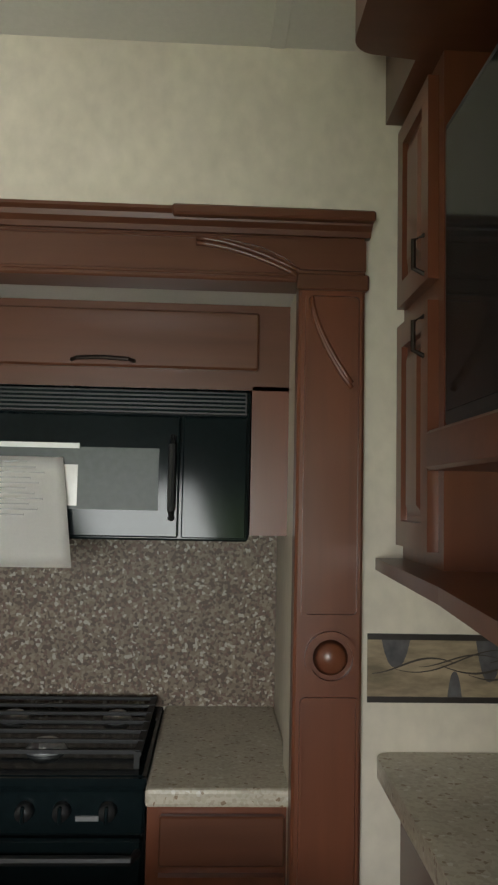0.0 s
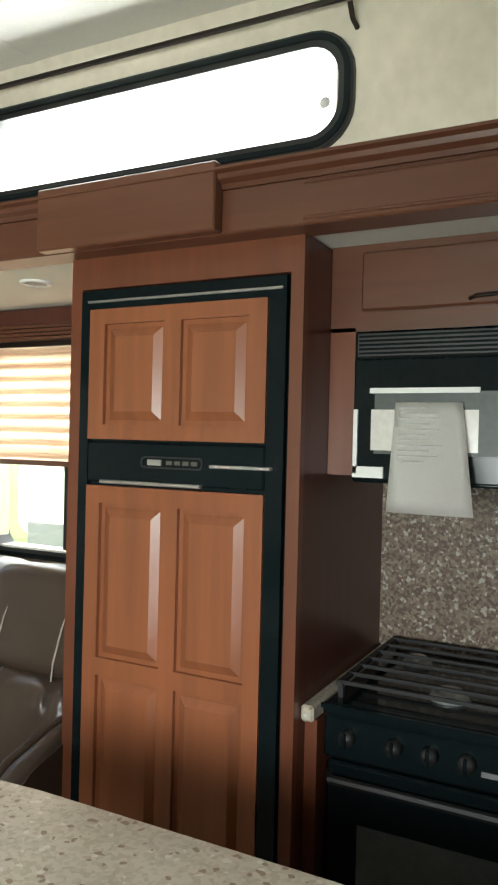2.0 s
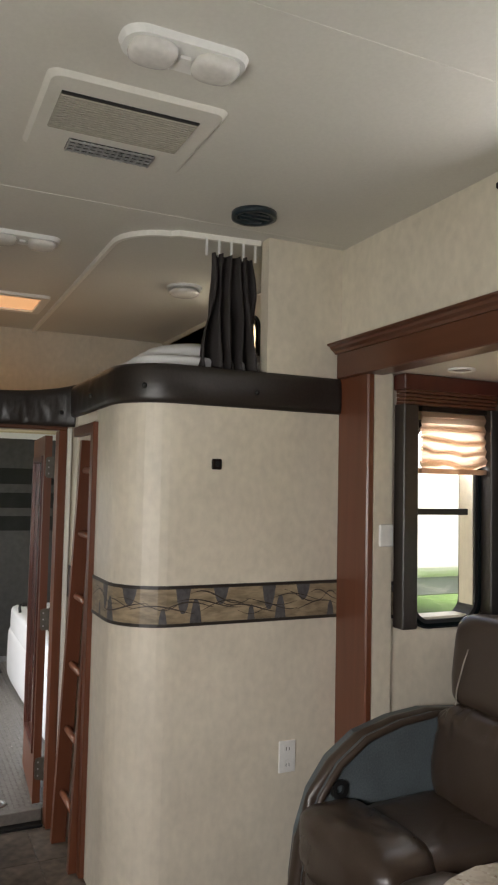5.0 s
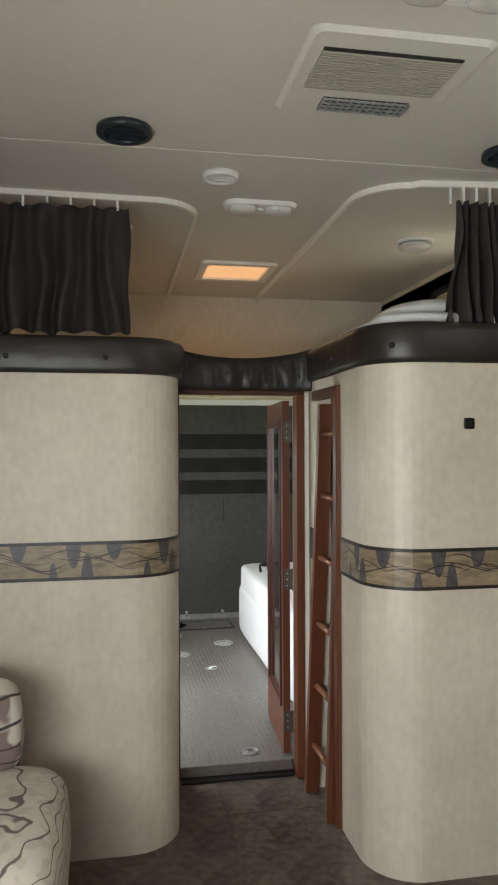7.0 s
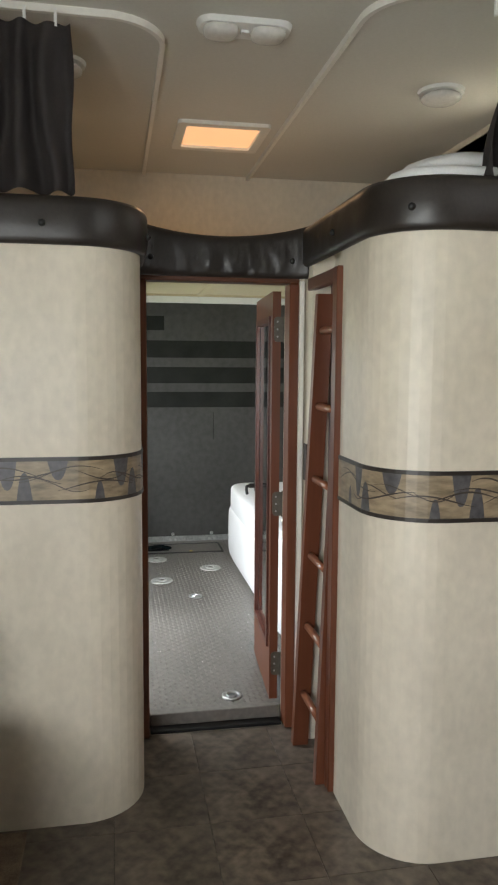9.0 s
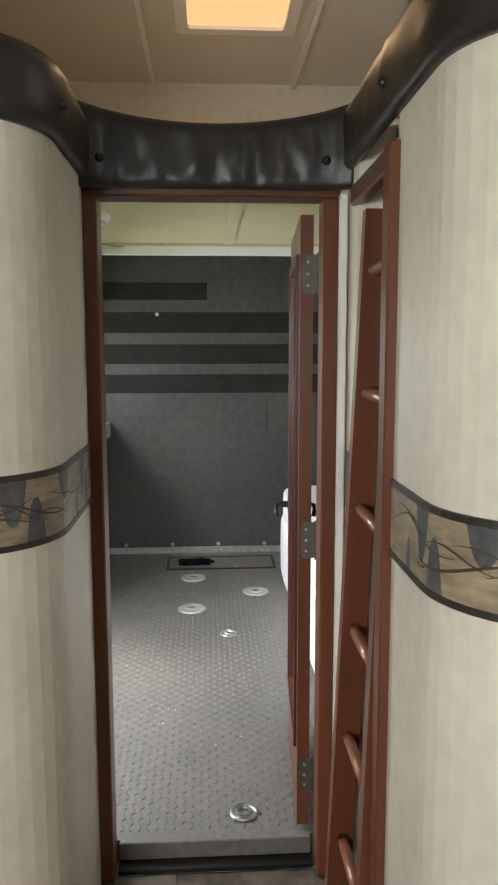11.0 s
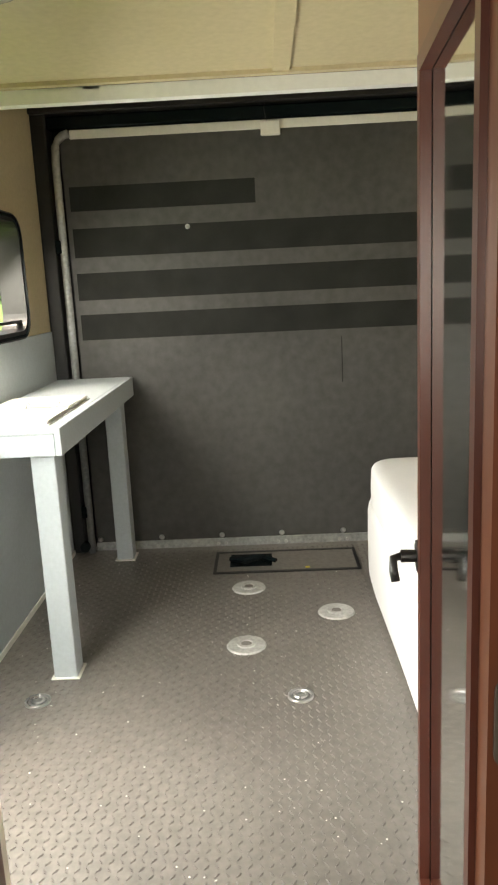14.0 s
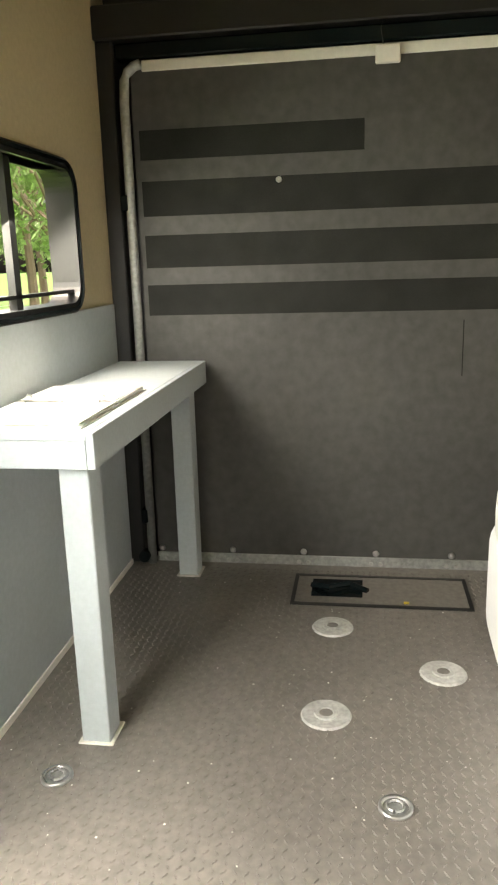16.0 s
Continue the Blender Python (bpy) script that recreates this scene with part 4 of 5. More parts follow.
for a, b in zip(rows, rows[1:]):
    for i in range(8):
        bm.faces.new((a[i], a[i + 1], b[i + 1], b[i]))
bmesh.ops.solidify(bm, geom=bm.faces[:], thickness=0.0012)
part("sheet", bm, M_PAPER, t, "", True)
for j in range(11):
    z = 1.603 - 0.012 * j
    w = 1.98 - 0.03 * (1.618 - z) / 0.262
    part("text_line", B(-0.488, -0.488 + 0.10 * (0.6 + 0.4 * ((j * 7) % 5) / 4), w - 0.004, w - 0.003, z - 0.0015, z + 0.0015), M_INK, t)

# ---------------------------------------------------------------- television wall and side counter
t = thing("media_cabinet", (0.7, 1.4, 1.385), "cherry wall cabinet with television bay and open niche", "cabinet")
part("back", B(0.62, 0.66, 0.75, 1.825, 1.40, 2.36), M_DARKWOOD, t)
part("end_box", B(0.404, 0.62, 1.545, 1.825, 1.41, 2.36), M_CHERRY, t)
dd = panel_door("x", 1.575, 1.805, 1.94, 2.33, 0.404, -1, t, [(1.62, 1.765, 1.99, 2.29)], M_CHERRY)
part("handle", tube(bmesh.new(), [(0.384, 1.60, 1.955), (0.363, 1.60, 1.965), (0.363, 1.60, 2.02), (0.384, 1.60, 2.03)], 0.005), M_BRONZE, dd)
dd = panel_door("x", 1.575, 1.805, 1.44, 1.90, 0.404, -1, t, [(1.62, 1.765, 1.49, 1.85)], M_CHERRY)
part("handle", tube(bmesh.new(), [(0.384, 1.60, 1.80), (0.363, 1.60, 1.81), (0.363, 1.60, 1.865), (0.384, 1.60, 1.875)], 0.005), M_BRONZE, dd)
part("rail", B(0.37, 0.62, 0.75, 1.545, 1.585, 1.655, bevel=0.006), M_CHERRY_X, t)
part("bottom_shelf", slab(bmesh.new(), "z", [(0.62, 0.75), (0.30, 0.75), (0.29, 1.0), (0.32, 1.3), (0.345, 1.825), (0.62, 1.825)], 1.385, 1.41), M_CHERRY_X, t)
part("soffit", slab(bmesh.new(), "z", [(0.62, 0.75), (0.235, 0.75), (0.235, 1.40)] + arc(0.285, 1.52, 0.05, 180, 90, 6) + [(0.36, 1.58), (0.36, 1.825), (0.62, 1.825)], 2.36, ZC), M_CHERRY_X, t)
t = thing("television", (0.42, 1.1, 1.65), "flat black television mounted in cabinet bay", "television")
part("casing", B(0.395, 0.45, 0.78, 1.515, 1.66, 2.2, bevel=0.008, seg=2), M_BLACKMATT, t)
part("screen", B(0.392, 0.396, 0.80, 1.495, 1.685, 2.18), M_BLACK, t)
t = thing("side_counter", (0.7, 1.5, 0), "speckled beige side counter on dark cabinet", "counter")
part("top", slab(bmesh.new(), "z", [(1.3, 1.826), (0.40, 1.826)] + arc(0.38, 1.79, 0.035, 90, 180, 6) + [(0.335, 1.2)] + [(1.3, 1.2)], 0.97, 1.01), M_TOP, t)
part("body", B(0.40, 1.28, 1.26, 1.82, 0, 0.97), M_DARKWOOD, t)

# ---------------------------------------------------------------- island
t = thing("island", (-0.6, 0.95, 0), "kitchen island with rounded speckled beige worktop", "island")
out = [(0.1, 0.66), (0.1, 1.29), (-0.90, 1.288), (-1.0, 1.281), (-1.075, 1.262), (-1.125, 1.23), (-1.155, 1.185), (-1.166, 1.12), (-1.15, 1.05), (-1.11, 0.965), (-1.05, 0.87), (-0.96, 0.77), (-0.85, 0.70), (-0.7, 0.66)]
tp = bmesh.new()
slab(tp, "z", out, 0.875, 0.909)
slab(tp, "z", out, 0.909, 0.915, 0.008)
part("worktop", tp, M_TOP, t)
part("body", slab(bmesh.new(), "z", [(0.06, 0.74), (0.06, 1.2), (-0.85, 1.2), (-1.0, 1.15), (-1.02, 1.0), (-0.9, 0.82), (-0.75, 0.74)], 0, 0.875), M_CHERRY, t)

# ---------------------------------------------------------------- leather loveseat
t = thing("loveseat", (-1.93, 1.95, 0), "dark brown leather reclining loveseat with pale stitching", "loveseat")
part("base", B(-2.40, -1.43, 1.62, 2.40, 0.03, 0.30, bevel=0.03, seg=2), M_LEATHER, t)
rot = Matrix.Rotation(radians(-10), 3, "X")
for x0, x1 in ((-2.40, -1.925), (-1.915, -1.43)):
    xl = x0 - (0.05 if x0 < -2.2 else 0)
    part("seat", cushion(bmesh.new(), x0, x1, 1.60, 2.20, 0.24, 0.475, 0.42, 90, 40, wrinkle=0.007, freq=14), M_LEATHER, t, "", True)
    part("front_roll", cushion(bmesh.new(), xl, x1, 1.455, 1.735, 0.25, 0.495, 0.55, 80, 40, wrinkle=0.009, freq=10), M_LEATHER, t, "", True)
    f = part("foot_panel", cushion(bmesh.new(), x0 + 0.005, x1 - 0.005, 1.475, 1.62, 0.03, 0.33, 0.4, wrinkle=0.004), M_LEATHER, t, "", True)
    for k in (0.3, 0.7):
        xx = x0 + (x1 - x0) * k
        part("stitching", tube(bmesh.new(), [(xx + 0.02, 1.474, 0.08), (xx + 0.01, 1.468, 0.16), (xx, 1.478, 0.27)], 0.003, 5), M_THREAD, f)
    l = part("back_cushion", cushion(bmesh.new(), x0 - 0.004, x1 + 0.004, 1.985, 2.28, 0.40, 0.775, 0.55, 110, 60, wrinkle=0.006, freq=9, turn=rot, pucker=0.02), M_LEATHER, t, "", True)
    h = part("head_cushion", cushion(bmesh.new(), x0 + 0.005, x1 - 0.005, 2.085, 2.42, 0.735, 1.085, 0.36, 64, 40, wrinkle=0.007, turn=rot), M_LEATHER, t, "", True)
    for k in (0.22, 0.72):
        xx = x0 + (x1 - x0) * k
        part("stitching", tube(bmesh.new(), [(xx - 0.01, 2.062, 0.765), (xx, 2.058, 0.83), (xx + 0.012, 2.080, 0.93), (xx + 0.02, 2.115, 1.02), (xx + 0.022, 2.18, 1.077), (xx + 0.022, 2.25, 1.092)], 0.003, 5), M_THREAD, h)
prof = [(2.38, 0.03), (2.38, 0.62)] + [(2.05 + 0.33 * math.cos(a), 0.62 + 0.10 * math.sin(a)) for a in (0.5, 1.0, 1.57)] + [(1.9, 0.705), (1.75, 0.665), (1.64, 0.59), (1.565, 0.49), (1.52, 0.36), (1.50, 0.2), (1.505, 0.03)]
for x0, x1, inner in ((-2.515, -2.40, -2.395), (-1.43, -1.352, -1.435)):
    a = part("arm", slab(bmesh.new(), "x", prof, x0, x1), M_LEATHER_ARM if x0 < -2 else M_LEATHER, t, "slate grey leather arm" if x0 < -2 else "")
    part("piping", tube(bmesh.new(), [(inner - 0.006, p[0], p[1]) for p in prof[1:]], 0.013, 8), M_LEATHER, a, "", True)
    part("top_roll", tube(bmesh.new(), [((x0 + x1) / 2, p[0], p[1] - 0.02) for p in prof[1:]], 0.030 if x0 < -2 else 0.04, 10), M_LEATHER, a, "", True)
part("recline_lever", ring(bmesh.new(), "x", rrect(1.60, 1.66, 0.485, 0.545, 0.02), rrect(1.615, 1.645, 0.50, 0.53, 0.012), -2.398, -2.385), M_BLACKMATT, t)

# ---------------------------------------------------------------- printed sofa on the street side
t = thing("print_sofa", (-2.0, -0.4, 0), "sofa covered in cream swirl-printed fabric", "sofa")
part("base", B(-2.70, -1.25, LY + 0.005, -0.19, 0.02, 0.28, bevel=0.03, seg=2), M_PRINT, t)
for x0, x1 in ((-2.71, -1.98), (-1.97, -1.24)):
    part("seat", cushion(bmesh.new(), x0, x1, LY + 0.12, -0.10, 0.2, 0.585, 0.45, wrinkle=0.006), M_PRINT, t, "", True)
part("backrest", cushion(bmesh.new(), -2.71, -1.24, LY + 0.005, LY + 0.2, 0.30, 0.90, 0.4, wrinkle=0.006), M_LEATHER, t, "dark brown leather backrest", True)
part("arm", cushion(bmesh.new(), -2.86, -2.70, LY + 0.005, -0.27, 0.05, 0.83, 0.5), M_LEATHER, t, "dark brown leather arm", True)
t = thing("pillow", (-2.5, -0.42, 0.5), "square throw pillow with bold swirl print", "pillow")
part("cover", cushion(bmesh.new(), -2.72, -2.54, -0.58, -0.25, 0.555, 0.84, 0.5, wrinkle=0.004, turn=Matrix.Rotation(radians(14), 3, "Y")), swirls("bold_swirl_cloth", (0.60, 0.55, 0.47), (0.20, 0.15, 0.13), (0.05, 0.04, 0.035), 8, 0.85), t, "", True)
t = thing("rug", (-2.2, -0.3, 0), "tan speckled carpet runner on the tile floor", "rug")
part("carpet", B(-3.09, -1.2, -0.6, -0.085, 0.0, 0.008, bevel=0.003), M_RUG, t)

# ---------------------------------------------------------------- bunk ladder
t = thing("bunk_ladder", (-3.34, 0.93, 0), "cherry wood ladder set in a framed wall recess", "ladder")


def leaning(x0, x1, yb, yt, d, z0, z1):
    bm = bmesh.new()
    v = [bm.verts.new(p) for p in ((x0, yb, z0), (x1, yb, z0), (x1, yb + d, z0), (x0, yb + d, z0), (x0, yt, z1), (x1, yt, z1), (x1, yt + d, z1), (x0, yt + d, z1))]
    for f in ((0, 1, 2, 3), (4, 5, 6, 7), (0, 1, 5, 4), (1, 2, 6, 5), (2, 3, 7, 6), (3, 0, 4, 7)):
        bm.faces.new([v[i] for i in f])
    return bm


part("stile", leaning(-3.235, -3.20, 0.885, 0.945, 0.06, 0.0, 1.74), M_CHERRY, t)
part("stile", leaning(-3.515, -3.48, 0.872, 0.945, 0.06, 0.0, 1.74), M_CHERRY, t)
for z in (0.21, 0.48, 0.755, 1.05, 1.325, 1.605):
    y = 0.905 + 0.065 * z / 1.74
    part("rung", tube(bmesh.new(), [(-3.48, y, z), (-3.235, y, z)], 0.014, 10), M_CHERRY_DOOR, t, "", True)
t = thing("ladder_frame", (-3.34, 0.93, 0), "cherry trim around ladder recess", "trim", "", "structure")
part("casing", B(-3.195, -3.145, 0.915, 0.95, 0.0, 1.80, bevel=0.004), M_CHERRY, t)
part("casing", B(-3.54, -3.195, 0.92, 0.95, 1.755, 1.80, bevel=0.004), M_CHERRY_X, t)
part("backing", B(-3.518, -3.162, 1.005, 1.018, 0.0, 1.79), M_DARKWOOD, t)

# ---------------------------------------------------------------- garage doorway
t = thing("door_frame", (-3.68, 0.6, 0), "cherry door casing of garage doorway", "door frame", "", "structure")
part("jamb", B(-3.705, -3.622, 0.287, 0.324, 0.0, 1.79, bevel=0.004), M_CHERRY, t)
part("jamb", B(-3.705, -3.622, 0.872, 0.910, 0.0, 1.79, bevel=0.004), M_CHERRY, t)
part("head", B(-3.705, -3.622, 0.287, 0.910, 1.79, 1.815, bevel=0.004), M_CHERRY_X, t)
part("threshold", B(-3.722, -3.700, 0.330, 0.866, 0.012, GF + 0.002, bevel=0.003), M_RUBBER, t, "grey rubber floor edge")
part("sill", B(-3.720, -3.66, 0.330, 0.866, -0.003, 0.012, bevel=0.002), M_BLACKMATT, t, "black rubber sill")
t = thing("corner_bead", (-3.62, 0.285, 0), "pale plastic corner strip beside door casing", "trim", "", "structure")
part("strip", B(-3.64, -3.612, 0.270, 0.289, 0.0, 1.80, bevel=0.004), M_SEAM, t)
part("strip", B(-3.64, -3.612, 0.909, 0.93, 0.0, 1.80, bevel=0.004), M_SEAM, t)
t = thing("light_switch", (-3.63, 0.925, 1.03), "brown wall switch plate", "switch")
part("plate", B(-3.60, -3.55, 0.928, 0.934, 1.03, 1.175, bevel=0.003), M_BRONZE, t)
# the door stands open, straight into the garage
t = thing("door_1", (-3.738, 0.866, GF), "open cherry wood door with full-length mirror", "door", "", "structure")
DY0, DY1 = 0.830, 0.864
d = part("leaf", ring(bmesh.new(), "y", [(-3.738, 0.075), (-3.738, 1.77), (-4.262, 1.77), (-4.262, 0.075)], [(-3.80, 0.30), (-3.80, 1.66), (-4.20, 1.66), (-4.20, 0.30)], DY0, DY1), M_CHERRY, t)
part("mirror", B(-4.202, -3.798, DY0 + 0.010, DY1 - 0.002, 0.298, 1.662), M_MIRROR, d, "mirror pane")
part("molding", ring(bmesh.new(), "y", [(-3.785, 0.285), (-3.785, 1.675), (-4.215, 1.675), (-4.215, 0.285)], [(-3.81, 0.31), (-3.81, 1.65), (-4.19, 1.65), (-4.19, 0.31)], DY0 - 0.008, DY0 + 0.009), M_DARKWOOD, d)
for s, y in ((-1, DY0), (1, DY1)):
    h = part("handle", disc(bmesh.new(), "y", -4.232, 0.905, 0.027, y, y + s * 0.008, 20), M_BLACKMATT, d, "black lever handle")
    part("spindle", disc(bmesh.new(), "y", -4.232, 0.905, 0.011, y, y + s * 0.034, 12), M_BLACKMATT, h)
    part("lever", tube(bmesh.new(), [(-4.232, y + s * 0.032, 0.905), (-4.230, y + s * 0.046, 0.902), (-4.222, y + s * 0.047, 0.884), (-4.216, y + s * 0.044, 0.866)], 0.0075), M_BLACKMATT, h, "", True)
for z in (0.23, 0.91, 1.62):
    h = part("hinge", slab(bmesh.new(), "x", rrect(DY0 + 0.006, DY1 + 0.016, z - 0.05, z + 0.05, 0.014, 4), -3.740, -3.733), M_HINGE, t)
    part("hinge_pin", tube(bmesh.new(), [(-3.731, DY1 + 0.014, z - 0.054), (-3.731, DY1 + 0.014, z + 0.054)], 0.006), M_HINGE, h)
    for dz in (-0.03, 0.0, 0.03):
        part("screw", disc(bmesh.new(), "x", DY0 + 0.02, z + dz, 0.004, -3.733, -3.7315, 8), M_ALU, h)
t.rotation_euler = (0, 0, radians(-3.8))

# ---------------------------------------------------------------- ceiling fittings
t = thing("air_conditioner", (-2.08, 0.72, ZC), "white ceiling air conditioner with grilles", "air conditioner")
part("housing", slab(bmesh.new(), "z", rrect(-2.345, -1.90, 0.485, 0.955, 0.03), ZC, ZC - 0.012, 0.05), M_CEIL, t)
g = part("intake_grille", B(-2.175, -1.985, 0.53, 0.895, ZC - 0.0160, ZC - 0.0110), M_GRILLE, t)
for k in range(16):
    x = -2.172 + 0.0118 * k
    part("slat", B(x, x + 0.005, 0.532, 0.893, ZC - 0.0190, ZC - 0.0150), M_GRILLE, g)
# the gap's shade is a solid black strip along the intake's edge
part("gap_shade", B(-1.985, -1.976, 0.53, 0.895, ZC - 0.017, ZC - 0.011), M_BLACKMATT, g, "black strip standing in for shade in the grille's gap")
g = part("outlet_grille", B(-2.295, -2.225, 0.60, 0.85, ZC - 0.0160, ZC - 0.0110), M_BLACKMATT, t)
for k in range(13):
    part("fin", B(-2.297, -2.223, 0.6 + 0.0205 * k, 0.605 + 0.0205 * k, ZC - 0.0210, ZC - 0.0150), M_ALU, g)
for k in range(4):
    part("fin", B(-2.292 + 0.021 * k, -2.288 + 0.021 * k, 0.60, 0.85, ZC - 0.0215, ZC - 0.0155), M_ALU, g)


def twin_light(x, y, z=None):
    zc = ZC if z is None else z
    t = thing("ceiling_light", (x, y, zc), "white twin ceiling light with two frosted lenses, off", "ceiling light", "twin ceiling lights")
    part("base", slab(bmesh.new(), "z", rrect(x - 0.06, x + 0.06, y - 0.15, y + 0.15, 0.05), zc, zc - 0.018, 0.05), M_WHITEPAINT, t)
    for s in (-1, 1):
        part("lens", cushion(bmesh.new(), x - 0.05, x + 0.05, y + s * 0.075 - 0.055, y + s * 0.075 + 0.055, zc - 0.045, zc + 0.002, 0.7, 20, 10), M_LENS, t, "", True)
    part("switch", B(x - 0.01, x + 0.01, y - 0.012, y + 0.012, zc - 0.026, zc - 0.017), M_WHITEPAINT, t)


twin_light(-1.70, 0.75)
twin_light(-3.195, 0.615)
for x, y, m, lab, r in ((-2.53, 1.324, M_TEAL, "round black ceiling air register", 0.082), (-2.56, 0.062, M_TEAL, "round black ceiling air register", 0.085), (-2.89, 0.41, M_WHITEPAINT, "round white ceiling air register", 0.065)):
    t = thing("air_register", (x, y, ZC), lab, "air vent", "ceiling registers")
    part("rim", ring(bmesh.new(), "z", circle(x, y, r), circle(x, y, r * 0.78), ZC - 0.02, ZC), m, t, "", True)
    part("well", disc(bmesh.new(), "z", x, y, r * 0.78, ZC - 0.004, ZC), M_BLACKMATT, t)
    for k in (-1, 0, 1):
        w = r * 0.74 * math.cos(k * 0.75)
        part("vane", B(x + k * r * 0.4 - 0.004, x + k * r * 0.4 + 0.010, y - w, y + w, ZC - 0.018, ZC - 0.005), m, t)
for x, y in ((-3.60, 1.455), (-3.6, 0.03)):
    t = thing("dome_light", (x, y, ZC), "small round clear dome light over bunk, off", "ceiling light", "bunk dome lights")
    part("base", disc(bmesh.new(), "z", x, y, 0.09, ZC, ZC - 0.012, 28, 0.085), M_WHITEPAINT, t)
    part("lens", cushion(bmesh.new(), x - 0.075, x + 0.075, y - 0.075, y + 0.075, ZC - 0.05, ZC - 0.006, 0.9, 24, 10), M_LENS, t, "", True)
t = thing("roof_vent", (-4.32, 0.695, ZC), "roof vent with glowing amber lid", "roof vent")
part("frame", ring(bmesh.new(), "z", rrect(-4.53, -4.12, 0.49, 0.90, 0.02), rrect(-4.485, -4.165, 0.53, 0.86, 0.015), ZC - 0.016, ZC), M_SEAM, t)
part("lid", B(-4.485, -4.165, 0.53, 0.86, ZC - 0.004, ZC - 0.001), M_AMBER, t, "amber translucent lid")

# ---------------------------------------------------------------- small wall things
t = thing("latch", (-2.735, 1.285, 1.63), "small dark metal latch plate on bunk wall", "latch")
part("plate", B(-2.735, -2.723, 1.265, 1.305, 1.61, 1.65, bevel=0.004), M_BRONZE, t)
part("slot", B(-2.724, -2.720, 1.278, 1.292, 1.62, 1.64), M_BLACKMATT, t)
t = thing("outlet", (-2.735, 1.607, 0.46), "white wall power outlet", "outlet")
part("plate", B(-2.735, -2.728, 1.57, 1.643, 0.457, 0.577, bevel=0.003), M_WHITEPAINT, t)
for z in (0.487, 0.547):
    s = part("socket", slab(bmesh.new(), "x", rrect(1.59, 1.623, z - 0.018, z + 0.018, 0.012), -2.728, -2.7255), M_WHITEPAINT, t)
    for y in (1.600, 1.613):
        part("slot", B(-2.7256, -2.7245, y - 0.001, y + 0.001, z - 0.006, z + 0.006), M_BLACKMATT, s)
t = thing("bedding", (-3.3, 1.4, 1.93), "rumpled white pillow and blanket on the bunk", "bedding")
part("pillow", cushion(bmesh.new(), -3.40, -2.90, 1.10, 1.62, 1.99, 2.13, 0.6, wrinkle=0.012), M_LINEN, t, "", True)
part("blanket", cushion(bmesh.new(), -3.63, -2.80, 1.0, 1.80, 1.93, 2.06, 0.4, wrinkle=0.014), M_LINEN, t, "", True)

# ---------------------------------------------------------------- garage shell
structure("garage_floor", B(GX - 0.1, -3.72, GY - 0.08, WY + 0.08, -0.04, GF), M_RUBBER, "grey diamond-tread rubber garage floor", "floor")
bm = bmesh.new()
for a in ((-3.72, -4.1, 0, 2.5), (-4.1, -4.8, 0, 0.3), (-4.1, -4.8, 1.75, 2.5), (-4.8, -5.02, 0, 2.5), (-5.02, -6.275, 0, 1.21), (-5.02, -6.275, 1.665, 2.5), (-6.275, GX - 0.1, 0, 2.5)):
    box(bm, a[1], a[0], GY - 0.08, GY, a[2], a[3])
structure("wall_garage_street", bm, M_GWALL, "yellowed cream garage side wall", "wall")
structure("wall_garage_kitchen", B(GX - 0.1, -3.72, WY, WY + 0.08, 0, 2.5), M_GWALL, "yellowed cream garage side wall", "wall")
structure("wall_ramp", B(GX - 0.18, GX - 0.1, GY - 0.1, WY + 0.1, -0.1, 2.5), M_BLACKMATT, "black wall around ramp door", "wall")
structure("garage_ceiling", B(-4.96, -3.72, GY, WY, 1.862, 1.93), M_GWALL, "yellowed ceiling panels under the loft", "ceiling")
structure("garage_high_ceiling", B(GX - 0.1, -5.12, GY - 0.08, WY + 0.08, 2.46, 2.5), M_GWALL, "cream high garage ceiling", "ceiling")
structure("ceiling_trim_4", B(-4.965, -3.72, 0.66, 0.70, 1.856, 1.862), M_GWALL, "cream ceiling seam strip", "trim")
structure("ceiling_trim_5", B(-4.972, -4.95, GY, WY, 1.852, 1.93), M_GWALL, "cream edge trim of low ceiling", "trim")
t = thing("wainscot", (-5.2, GY, GF), "blue-grey painted plywood wainscot on garage wall", "wainscot", "", "structure")
part("panel", B(GX + 0.05, -4.85, GY, GY + 0.012, GF, 1.19), M_GREYPAINT, t)
part("base_trim", B(GX + 0.05, -4.85, GY + 0.012, GY + 0.018, GF, GF + 0.022), M_SEAM, t)
twin_light(-4.31, 0.125, 1.862)
rv_window("window_6", "y", -6.305, -4.98, 1.185, 1.70, GY + 0.014, GY - 0.09, GY - 0.02, "black-framed garage window looking onto trees", [(-5.84, -5.80, 1.2, 1.69), (-6.28, -5.82, 1.252, 1.264), (-5.82, -5.0, 1.252, 1.264)])
# unseen opening, added only so the garage fill lamp has a way in
t = thing("garage_fill_opening", (-4.45, GY, 0.3), "unseen black-framed side opening added to light the garage", "door", "", "structure")
part("frame", ring(bmesh.new(), "y", [(-4.08, 0.28), (-4.08, 1.77), (-4.82, 1.77), (-4.82, 0.28)], [(-4.13, 0.33), (-4.13, 1.72), (-4.77, 1.72), (-4.77, 0.33)], GY + 0.012, GY - 0.09), M_BLACKMATT, t)
t = thing("light_bar", (-5.01, 0.8, 1.80), "long white tubular light fitting at the ceiling edge", "light fitting")
part("tube", slab(bmesh.new(), "x", rrect(-0.10, 1.75, 1.818, 1.852, 0.014), -5.01, -4.975), M_WHITEPAINT, t)
part("end_cap", B(-5.012, -4.973, -0.125, -0.10, 1.814, 1.856, bevel=0.006), M_WHITEPAINT, t)
